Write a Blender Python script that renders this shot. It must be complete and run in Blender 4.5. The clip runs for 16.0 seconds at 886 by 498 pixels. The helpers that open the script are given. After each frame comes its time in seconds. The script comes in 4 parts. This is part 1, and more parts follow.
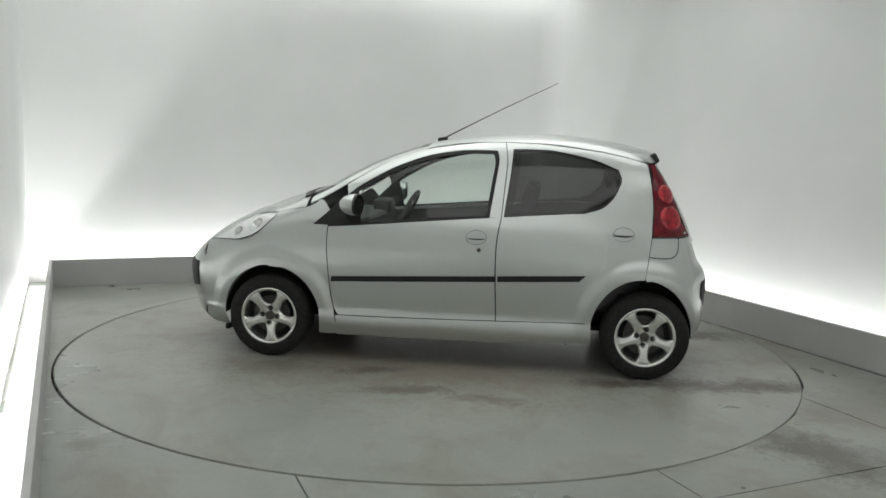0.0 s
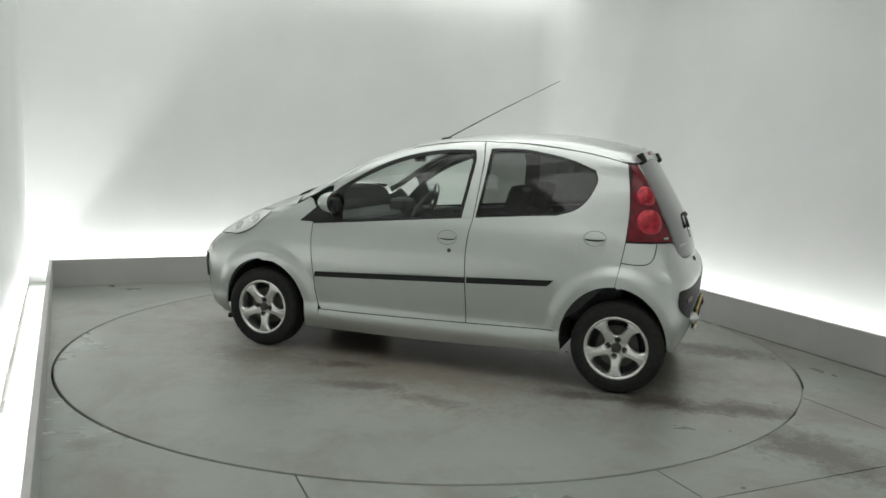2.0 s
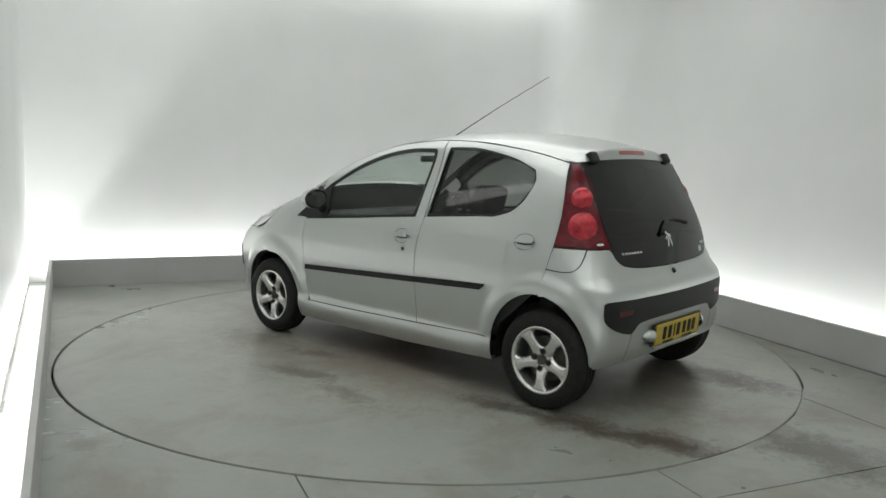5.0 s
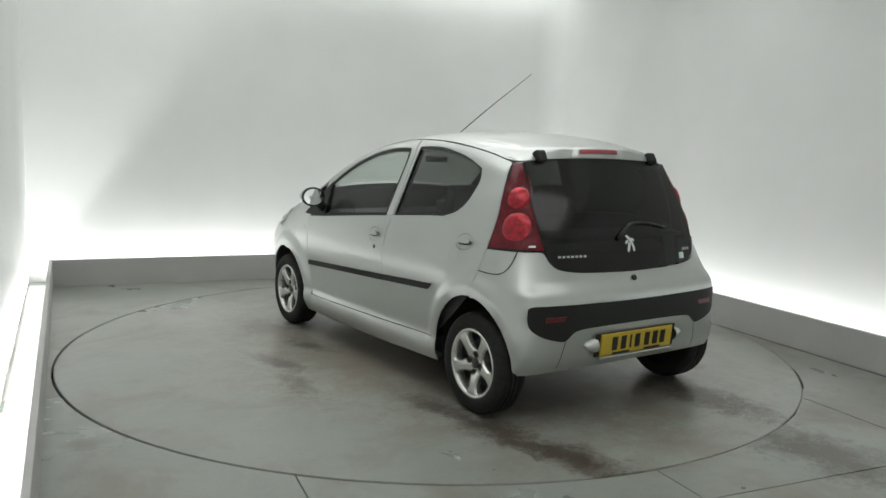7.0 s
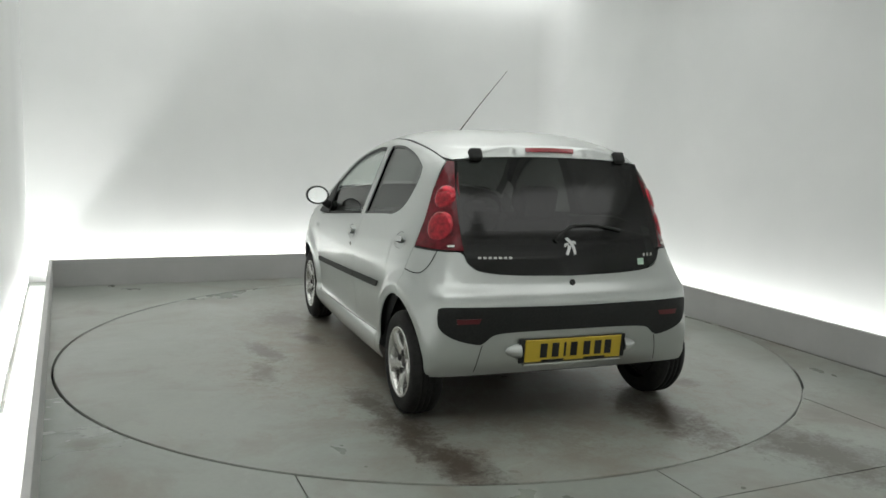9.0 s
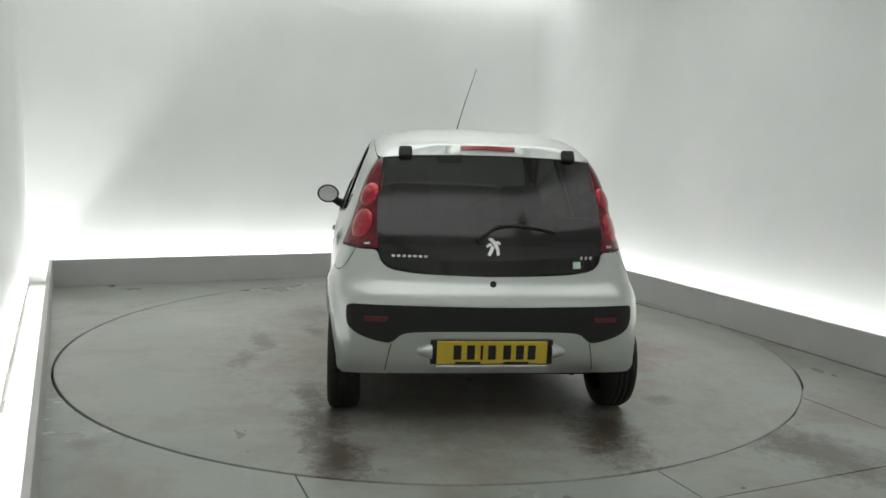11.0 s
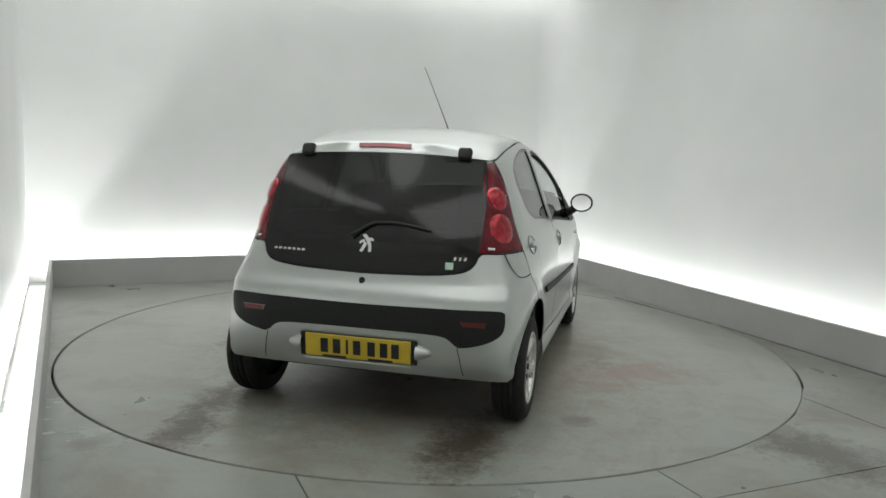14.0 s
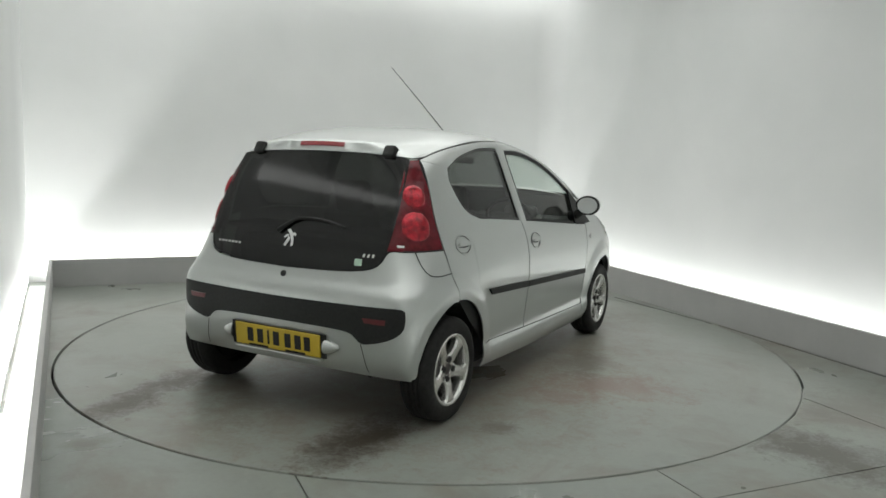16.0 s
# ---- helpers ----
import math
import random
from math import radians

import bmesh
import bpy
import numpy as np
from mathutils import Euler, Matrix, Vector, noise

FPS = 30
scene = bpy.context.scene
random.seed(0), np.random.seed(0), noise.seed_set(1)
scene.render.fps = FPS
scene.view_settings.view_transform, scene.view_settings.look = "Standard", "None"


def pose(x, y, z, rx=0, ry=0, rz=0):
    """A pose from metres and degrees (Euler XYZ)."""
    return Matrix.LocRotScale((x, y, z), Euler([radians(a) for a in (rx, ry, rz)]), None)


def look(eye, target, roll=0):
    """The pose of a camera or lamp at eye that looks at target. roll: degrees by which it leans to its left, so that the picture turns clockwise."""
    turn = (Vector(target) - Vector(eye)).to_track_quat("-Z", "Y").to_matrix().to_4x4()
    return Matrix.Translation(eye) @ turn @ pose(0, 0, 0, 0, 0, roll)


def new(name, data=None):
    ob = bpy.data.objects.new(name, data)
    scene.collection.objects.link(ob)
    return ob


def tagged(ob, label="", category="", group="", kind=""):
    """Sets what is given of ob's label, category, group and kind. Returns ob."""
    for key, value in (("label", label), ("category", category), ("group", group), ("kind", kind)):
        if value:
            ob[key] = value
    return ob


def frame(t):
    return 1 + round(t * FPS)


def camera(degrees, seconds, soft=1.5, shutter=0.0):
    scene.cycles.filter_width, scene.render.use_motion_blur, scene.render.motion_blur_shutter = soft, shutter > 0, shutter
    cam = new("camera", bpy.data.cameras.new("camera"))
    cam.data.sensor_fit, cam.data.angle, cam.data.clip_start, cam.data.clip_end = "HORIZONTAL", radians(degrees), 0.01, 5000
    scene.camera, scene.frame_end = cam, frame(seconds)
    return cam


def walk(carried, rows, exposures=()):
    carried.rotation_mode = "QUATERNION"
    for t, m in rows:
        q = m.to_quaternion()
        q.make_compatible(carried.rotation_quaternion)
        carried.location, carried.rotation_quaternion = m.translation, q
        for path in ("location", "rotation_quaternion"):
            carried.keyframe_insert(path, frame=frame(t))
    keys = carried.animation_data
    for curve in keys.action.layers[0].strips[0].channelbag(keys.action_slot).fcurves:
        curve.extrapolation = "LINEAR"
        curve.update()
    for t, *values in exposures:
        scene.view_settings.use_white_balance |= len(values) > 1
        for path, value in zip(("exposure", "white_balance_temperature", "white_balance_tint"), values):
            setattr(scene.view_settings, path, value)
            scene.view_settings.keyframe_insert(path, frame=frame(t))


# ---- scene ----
# ---------------------------------------------------------------- camera
cam = camera(58.38, 16.0, soft=1.6)
EYE = (0.0, -5.485, 1.372)
AIM = (0.01166, 0.99147, -0.12984)
CAM_POSE = look(EYE, tuple(EYE[i] + AIM[i] for i in range(3)), 1.787)
walk(cam, [(0.0, CAM_POSE), (16.0, CAM_POSE)])

# the room stands turned against the camera; u runs along the back wall, v away from the entrance
ROOM_TURN = radians(22.7)
ROOM = Matrix.Rotation(ROOM_TURN, 4, "Z")
U0, U1, V0, V1 = -2.80, 2.75, -7.2, 3.05      # inner faces of the walls
CEIL = 3.28
KERB_H = 0.245


# ---------------------------------------------------------------- light
world = bpy.data.worlds.new("world")
world.use_nodes = True
world.node_tree.nodes["Background"].inputs[0].default_value = (0.9, 1.0, 0.95, 1)
world.node_tree.nodes["Background"].inputs[1].default_value = 0.05
scene.world = world
scene.view_settings.exposure = 0.0


def area_lamp(name, place, aim, sx, sy, power, color=(1.0, 1.0, 0.97), spin=0.0, spread=180.0):
    d = bpy.data.lights.new(name, "AREA")
    d.shape, d.size, d.size_y, d.energy, d.color, d.spread = "RECTANGLE", sx, sy, power, color, radians(spread)
    ob = new(name, d)
    m = (Vector(aim) - Vector(place)).to_track_quat("-Z", "Y").to_matrix().to_4x4()
    ob.matrix_basis = ROOM @ Matrix.Translation(place) @ m @ Matrix.Rotation(radians(spin), 4, "Z")
    return ob


LED = (0.99, 1.0, 0.98)
LEFT_TURN = 2.2                               # degrees by which the left wall stands askew
# light strips lying in the gutter at the foot of the low upstand, washing the walls from below
area_lamp("strip_light", (0.0, 2.895, 0.05), (0.0, 2.895, 1.0), 5.3, 0.035, 25, LED)
area_lamp("strip_light", (2.600, -1.9, 0.05), (2.600, -1.9, 1.0), 0.035, 9.6, 31, LED)
area_lamp("strip_light", (-2.530, -1.9, 0.05), (-2.530, -1.9, 1.0), 0.05, 9.6, 67, LED, -LEFT_TURN)
# unseen strip added at the entrance wall to brighten the car's near side
area_lamp("strip_light", (0.0, -7.06, 0.05), (0.0, -7.06, 1.0), 5.0, 0.05, 48, LED)
# panels in the ceiling towards the entrance, and slots along the top of the walls
# first, an added unseen fill panel over the turntable, narrowed to spare the walls
area_lamp("luminaire_and_fill", (0.0, 0.1, CEIL - 0.03), (0.0, 0.1, 0.0), 4.2, 4.2, 45, LED, 0.0, 132.0)
area_lamp("luminaire_and_fill", (-1.25, -3.33, CEIL - 0.03), (-1.25, -3.33, 0.0), 2.45, 1.35, 9.5, LED, -15.8, 160.0)
area_lamp("luminaire_and_fill", (1.225, -3.48, CEIL - 0.03), (1.225, -3.48, 0.0), 2.3, 1.25, 8.0, LED, 6.9, 160.0)
area_lamp("luminaire_and_fill", (0.0, 2.80, CEIL - 0.05), (0.0, 3.0, 2.6), 5.2, 0.08, 12, LED)
area_lamp("luminaire_and_fill", (2.50, 0.0, CEIL - 0.05), (2.70, 0.0, 2.6), 0.08, 5.6, 9, LED)
# a slanting lamp added high on the side wall for the streak mirrored in the tailgate glass


def streak_lamp(a, b, into, wide, power):
    """A slim added lamp from a to b that faces into the room, in place of a lit streak."""
    d = bpy.data.lights.new("streak_lamp", "AREA")
    d.shape, d.size, d.size_y, d.energy, d.color = "RECTANGLE", (Vector(b) - Vector(a)).length, wide, power, LED
    x, z = (Vector(b) - Vector(a)).normalized(), -Vector(into)
    y = z.cross(x).normalized()
    m = Matrix((x, y, x.cross(y))).transposed().to_4x4()
    new("streak_lamp", d).matrix_basis = ROOM @ Matrix.Translation((Vector(a) + Vector(b)) / 2) @ m


streak_lamp((-2.57, 0.05, 2.22), (-2.49, -2.05, 3.16), (1, 0, 0), 0.17, 1.9)


# ---------------------------------------------------------------- materials
class Mat:
    """A node material with short calls for what is used over and over."""

    def __init__(self, name, color=(0.5, 0.5, 0.5), rough=0.5, metal=0.0, **more):
        self.m = bpy.data.materials.new(name)
        self.m.use_nodes = True
        self.t = self.m.node_tree
        self.b = self.t.nodes["Principled BSDF"]
        self.set(**{"Base Color": (*color, 1), "Roughness": rough, "Metallic": metal})
        for k, v in more.items():
            self.set(**{k.replace("_", " "): v})

    def set(self, **kw):
        for k, v in kw.items():
            self.b.inputs[k].default_value = v

    def node(self, kind, **inputs):
        n = self.t.nodes.new(kind)
        for k, v in inputs.items():
            n.inputs[k.replace("_", " ")].default_value = v
        return n

    def link(self, a, out, b, inp):
        self.t.links.new(a.outputs[out], b.inputs[inp])

    def noise(self, scale, detail=4.0, rough=0.55, distort=0.0, stretch=(1, 1, 1)):
        c = self.node("ShaderNodeTexCoord")
        mp = self.node("ShaderNodeMapping", Scale=stretch)
        n = self.node("ShaderNodeTexNoise", Scale=scale, Detail=detail, Roughness=rough, Distortion=distort)
        self.link(c, "Object", mp, "Vector")
        self.link(mp, "Vector", n, "Vector")
        return n

    def ramp(self, src, out, stops):
        r = self.node("ShaderNodeValToRGB")
        e = r.color_ramp.elements
        while len(e) < len(stops):
            e.new(0.5)
        for el, (p, c) in zip(e, stops):
            el.position, el.color = p, (*c, 1) if len(c) == 3 else c
        self.link(src, out, r, "Fac")
        return r

    def mix(self, a, b, fac, kind="MIX"):
        """a, b: sockets or colours; fac: socket or number. Returns the mixing node's colour socket."""
        n = self.t.nodes.new("ShaderNodeMix")
        n.data_type, n.blend_type = "RGBA", kind
        for sock, v in ((n.inputs[0], fac), (n.inputs[6], a), (n.inputs[7], b)):
            if isinstance(v, (int, float)):
                sock.default_value = v
            elif isinstance(v, tuple):
                sock.default_value = (*v, 1)
            else:
                self.t.links.new(v, sock)
        return n.outputs[2]

    def bump(self, src, out, strength, dist=0.01):
        n = self.node("ShaderNodeBump", Strength=strength, Distance=dist)
        self.link(src, out, n, "Height")
        self.link(n, "Normal", self.b, "Normal")


def g(v):
    return (v, v, v)


def make_paint():
    p = Mat("silver_paint", (0.56, 0.58, 0.565), 0.34, 0.86, Coat_Weight=0.6, Coat_Roughness=0.05)
    n = p.noise(900.0, 2.0)
    r = p.ramp(n, "Fac", [(0.3, (0.49, 0.512, 0.498)), (0.7, (0.54, 0.563, 0.547))])
    p.link(r, "Color", p.b, "Base Color")
    d = p.noise(3.0, 5.0)
    r2 = p.ramp(d, "Fac", [(0.3, g(0.29)), (0.75, g(0.38))])
    p.link(r2, "Color", p.b, "Roughness")
    return p.m


def make_floor(name, stains):
    """Grey floor paint, worn and scuffed. stains: (x, y, length, breadth, turn, colour, strength), each a blot with a ragged edge."""
    p = Mat(name, (0.2, 0.2, 0.18), 0.4)
    big = p.noise(0.55, 6.0, 0.6, 0.6)
    base = p.ramp(big, "Fac", [(0.30, (0.243, 0.268, 0.242)), (0.55, (0.276, 0.294, 0.264)), (0.8, (0.32, 0.32, 0.285))])
    fine = p.noise(38.0, 6.0, 0.7)
    fr = p.ramp(fine, "Fac", [(0.25, g(0.92)), (0.75, g(1.0))])
    col = p.mix(base.outputs[0], fr.outputs[0], 1.0, "MULTIPLY")
    st = p.noise(1.1, 7.0, 0.62, 1.2)
    sr = p.ramp(st, "Fac", [(0.50, g(0.0)), (0.70, g(0.62))])
    col = p.mix(col, (0.18, 0.152, 0.12), sr.outputs[0])
    sc = p.noise(5.0, 8.0, 0.7, 0.4, (1, 0.25, 1))
    scr = p.ramp(sc, "Fac", [(0.60, g(0.0)), (0.72, g(0.30))])
    col = p.mix(col, (0.38, 0.38, 0.35), scr.outputs[0])
    mo = p.noise(3.4, 8.0, 0.68, 0.6)
    mr2 = p.ramp(mo, "Fac", [(0.36, (0.80, 0.78, 0.74)), (0.52, g(1.0)), (0.70, (1.10, 1.10, 1.08))])
    col = p.mix(col, mr2.outputs[0], 0.38, "MULTIPLY")
    rag = p.noise(6.0, 9.0, 0.74, 0.5)
    fray = p.noise(24.0, 6.0, 0.7, 1.5)
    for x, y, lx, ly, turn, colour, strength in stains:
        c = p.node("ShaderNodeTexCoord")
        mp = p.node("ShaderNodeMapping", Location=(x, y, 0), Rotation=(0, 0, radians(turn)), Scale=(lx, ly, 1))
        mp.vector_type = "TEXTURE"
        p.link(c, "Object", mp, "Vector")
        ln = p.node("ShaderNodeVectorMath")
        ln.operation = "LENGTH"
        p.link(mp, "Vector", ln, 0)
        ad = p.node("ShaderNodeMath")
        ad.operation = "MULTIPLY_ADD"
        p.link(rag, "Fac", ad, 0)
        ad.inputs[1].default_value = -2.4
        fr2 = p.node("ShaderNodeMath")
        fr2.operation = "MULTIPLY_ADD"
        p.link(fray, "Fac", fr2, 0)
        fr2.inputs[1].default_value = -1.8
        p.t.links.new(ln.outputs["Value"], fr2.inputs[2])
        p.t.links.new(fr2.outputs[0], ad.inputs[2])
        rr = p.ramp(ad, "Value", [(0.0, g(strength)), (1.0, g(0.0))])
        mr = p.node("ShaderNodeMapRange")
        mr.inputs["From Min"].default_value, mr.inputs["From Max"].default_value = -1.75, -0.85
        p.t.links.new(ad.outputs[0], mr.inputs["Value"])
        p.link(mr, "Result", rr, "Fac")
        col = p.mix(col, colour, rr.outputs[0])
    p.t.links.new(col, p.b.inputs["Base Color"])
    rr = p.ramp(big, "Fac", [(0.3, g(0.24)), (0.7, g(0.44))])
    p.link(rr, "Color", p.b, "Roughness")
    p.bump(fine, "Fac", 0.03, 0.004)
    return p


def make_wall():
    p = Mat("white_wall_panel", (0.80, 0.81, 0.80), 0.42)
    n = p.noise(0.8, 4.0)
    r = p.ramp(n, "Fac", [(0.3, (0.75, 0.765, 0.755)), (0.7, (0.82, 0.83, 0.82))])
    p.link(r, "Color", p.b, "Base Color")
    f = p.noise(60.0, 3.0)
    p.bump(f, "Fac", 0.03, 0.003)
    return p.m


def make_glass(name, tint, gloss=1.0, rough=0.03):
    """A thin pane: tinted see-through with a mirror that grows at grazing angles."""
    m = bpy.data.materials.new(name)
    m.use_nodes = True
    t = m.node_tree
    t.nodes.clear()
    o = t.nodes.new("ShaderNodeOutputMaterial")
    tr, gl, mx, lw, pw, ma = (t.nodes.new(k) for k in ("ShaderNodeBsdfTransparent", "ShaderNodeBsdfGlossy", "ShaderNodeMixShader", "ShaderNodeLayerWeight", "ShaderNodeMath", "ShaderNodeMath"))
    tr.inputs[0].default_value = (*tint, 1)
    gl.inputs["Roughness"].default_value = rough
    gl.inputs[0].default_value = (gloss, gloss, gloss, 1)
    lw.inputs["Blend"].default_value = 0.5
    pw.operation, ma.operation = "POWER", "MULTIPLY_ADD"
    pw.inputs[1].default_value = 5.0
    ma.inputs[1].default_value, ma.inputs[2].default_value = 0.93, 0.045
    t.links.new(lw.outputs["Facing"], pw.inputs[0])
    t.links.new(pw.outputs[0], ma.inputs[0])
    t.links.new(ma.outputs[0], mx.inputs[0])
    t.links.new(tr.outputs[0], mx.inputs[1])
    t.links.new(gl.outputs[0], mx.inputs[2])
    t.links.new(mx.outputs[0], o.inputs[0])
    return m


def plain(name, color, rough=0.5, metal=0.0, scale=14.0, amount=0.12, bump=0.0, **more):
    """A surface of one colour with a slight mottling and relief."""
    p = Mat(name, color, rough, metal, **more)
    n = p.noise(scale, 5.0, 0.6)
    lo, hi = tuple(c * (1 - amount) for c in color), tuple(min(1, c * (1 + amount)) for c in color)
    r = p.ramp(n, "Fac", [(0.3, lo), (0.7, hi)])
    p.link(r, "Color", p.b, "Base Color")
    if bump:
        p.bump(n, "Fac", bump, 0.003)
    return p.m


PAINT = make_paint()
MUD, RUST, DAMP = (0.060, 0.046, 0.034), (0.20, 0.12, 0.09), (0.13, 0.12, 0.095)
FLOOR = make_floor("painted_steel_floor", [(0.95, -2.52, 0.24, 0.50, 12, (0.085, 0.078, 0.062), 0.95), (1.7, -2.1, 0.5, 0.35, 20, DAMP, 0.5), (-2.21, -1.32, 0.10, 0.10, 0, DAMP, 0.6), (2.2, -0.6, 0.25, 0.9, 0, DAMP, 0.45), (-0.80, -2.52, 0.16, 0.10, 0, MUD, 0.5)]).m
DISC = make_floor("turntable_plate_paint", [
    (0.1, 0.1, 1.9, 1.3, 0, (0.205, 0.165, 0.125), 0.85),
    (1.55, -0.93, 0.36, 0.13, -3, MUD, 1.0), (2.0, -0.90, 0.34, 0.13, 4, MUD, 1.0), (1.10, -0.93, 0.25, 0.09, 0, MUD, 0.8), (1.47, 0.98, 0.09, 0.10, 30, DAMP, 0.9),
    (1.90, 0.42, 0.42, 0.16, -6, MUD, 1.0), (0.50, 1.38, 0.26, 0.42, 10, RUST, 0.6), (0.83, 1.14, 0.16, 0.2, 0, RUST, 0.45), (-0.36, -0.78, 0.22, 0.07, 12, MUD, 0.75), (0.1, 1.1, 0.35, 0.2, 0, DAMP, 0.6),
    (-0.12, -1.16, 0.28, 0.09, 10, MUD, 0.6), (0.36, -1.29, 0.22, 0.08, -8, DAMP, 0.8), (-1.0, -0.75, 0.35, 0.2, 0, DAMP, 0.7), (1.5, -0.3, 0.5, 0.3, 0, DAMP, 0.4)]).m
WALL = make_wall()
KERB = plain("grey_board", (0.42, 0.42, 0.41), 0.5, 0.0, 3.0, 0.06)
CEILM = plain("ceiling_white", (0.74, 0.75, 0.74), 0.6, 0.0, 2.0, 0.04)
ENTRANCE = plain("white_entrance_wall", (0.76, 0.77, 0.76), 0.6, 0.0, 2.0, 0.06)
PIT = plain("pit_black", (0.015, 0.015, 0.015), 0.8)
GLASS = make_glass("clear_glass", (0.78, 0.83, 0.80))
TINT = make_glass("tinted_glass", (0.18, 0.187, 0.18))
HATCHGLASS = make_glass("dark_hatch_glass", (0.035, 0.037, 0.035), 1.0, 0.10)
BLACK = plain("black_plastic", (0.014, 0.015, 0.014), 0.55, 0.0, 90.0, 0.3, 0.08, Specular_IOR_Level=0.3)
GLOSSBLACK = plain("gloss_black", (0.008, 0.008, 0.008), 0.12)
RUBBER = plain("tyre_rubber", (0.014, 0.014, 0.013), 0.75, 0.0, 40.0, 0.35, 0.1, Specular_IOR_Level=0.3)
SEAL = plain("seal_black", (0.012, 0.012, 0.012), 0.75)
HEADLAMP = plain("headlamp_clear", (0.72, 0.74, 0.73), 0.15, 0.0, 25.0, 0.12, 0.0, Coat_Weight=1.0)
ALLOY = plain("silver_alloy", (0.66, 0.66, 0.64), 0.27, 0.85, 20.0, 0.08)
STEEL = plain("brake_steel", (0.075, 0.070, 0.066), 0.55, 0.6, 30.0, 0.25)
CHROME = Mat("chrome", (0.82, 0.82, 0.82), 0.1, 1.0).m
REFLECTOR = plain("red_reflector", (0.10, 0.008, 0.011), 0.3, 0.0, 60.0, 0.2)
MIRROR = Mat("mirror_glass", (0.55, 0.56, 0.56), 0.03, 1.0).m
RED = plain("red_lens", (0.27, 0.014, 0.022), 0.3, 0.0, 60.0, 0.25, 0.0, Coat_Weight=1.0, Coat_Roughness=0.03)
REDBRIGHT = plain("red_reflector_bowl", (0.38, 0.014, 0.027), 0.27, 0.75, 38.0, 0.6, 0.25, Coat_Weight=0.7, Coat_Roughness=0.05)
REDDARK = plain("dark_red_housing", (0.12, 0.007, 0.013), 0.16, 0.0, 30.0, 0.35, 0.0, Specular_IOR_Level=0.4)
YELLOW = plain("yellow_plate", (0.52, 0.375, 0.03), 0.4, 0.0, 10.0, 0.05)
TRIM = plain("dark_cabin_trim", (0.035, 0.036, 0.036), 0.7, 0.0, 60.0, 0.2, 0.1)
FABRIC = plain("seat_fabric", (0.05, 0.052, 0.055), 0.9, 0.0, 120.0, 0.3, 0.2)
HEADLINER = plain("headliner", (0.30, 0.30, 0.29), 0.9, 0.0, 80.0, 0.1)
STICKER = plain("pale_green_sticker", (0.45, 0.62, 0.50), 0.5)


# ---------------------------------------------------------------- mesh helpers
def part(name, bm, material, parent=None, label="", smooth=False):
    """Links a bmesh as one mesh object under a thing or a part."""
    me = bpy.data.meshes.new(name)
    bm.to_mesh(me)
    bm.free()
    me.materials.append(material)
    if smooth:
        me.polygons.foreach_set("use_smooth", [True] * len(me.polygons))
        me.update()
    ob = new(name, me)
    ob.parent = parent
    if label:
        tagged(ob, label)
    return ob


def bm_box(x0, x1, y0, y1, z0, z1, bevel=0.0, seg=2, m=None):
    bm = bmesh.new()
    bmesh.ops.create_cube(bm, size=1.0)
    for v in bm.verts:
        v.co = Vector((x0 + (v.co.x + 0.5) * (x1 - x0), y0 + (v.co.y + 0.5) * (y1 - y0), z0 + (v.co.z + 0.5) * (z1 - z0)))
    if bevel:
        bmesh.ops.bevel(bm, geom=bm.edges[:], offset=bevel, segments=seg, affect="EDGES", profile=0.6)
    if m is not None:
        bm.transform(m)
    return bm


def bm_lathe(profile, n=48, axis="Y", close=False):
    """Turns (radius, along) pairs round the y axis (or z)."""
    bm = bmesh.new()
    rings = []
    for r, a in profile:
        ring = []
        for i in range(n):
            w = 2 * math.pi * i / n
            c = (r * math.cos(w), a, r * math.sin(w)) if axis == "Y" else (r * math.cos(w), r * math.sin(w), a)
            ring.append(bm.verts.new(c))
        rings.append(ring)
    pairs = list(zip(rings, rings[1:])) + ([(rings[-1], rings[0])] if close else [])
    for p, q in pairs:
        for i in range(n):
            bm.faces.new((p[i], p[(i + 1) % n], q[(i + 1) % n], q[i]))
    bmesh.ops.recalc_face_normals(bm, faces=bm.faces[:])
    return bm


def bm_tube(points, radius, n=10, closed=False):
    """A round bar along points; radius a number or one for each point."""
    pts = [Vector(p) for p in points]
    rad = [radius] * len(pts) if isinstance(radius, (int, float)) else list(radius)
    bm, rings = bmesh.new(), []
    for i, p in enumerate(pts):
        a = pts[i - 1] if i or closed else p
        b = pts[(i + 1) % len(pts)] if i + 1 < len(pts) or closed else p
        d = (b - a).normalized()
        s = d.cross(Vector((0, 0, 1)) if abs(d.z) < 0.95 else Vector((1, 0, 0))).normalized()
        t = s.cross(d)
        rings.append([bm.verts.new(p + rad[i] * (s * math.cos(w) + t * math.sin(w))) for w in (2 * math.pi * k / n for k in range(n))])
    loop = list(zip(rings, rings[1:])) + ([(rings[-1], rings[0])] if closed else [])
    for p, q in loop:
        for k in range(n):
            bm.faces.new((p[k], p[(k + 1) % n], q[(k + 1) % n], q[k]))
    if not closed:
        bm.faces.new(rings[0])
        bm.faces.new(rings[-1][::-1])
    bmesh.ops.recalc_face_normals(bm, faces=bm.faces[:])
    return bm


def bm_add(bm, other):
    """Adds other's faces to bm and frees other."""
    me = bpy.data.meshes.new("tmp")
    other.to_mesh(me)
    other.free()
    bm.from_mesh(me)
    bpy.data.meshes.remove(me)
    return bm


# ---------------------------------------------------------------- the room
def structure(name, bm, mat, label):
    ob = part(name, bm, mat)
    ob.matrix_basis = ROOM.copy()
    return tagged(ob, label, kind="structure")


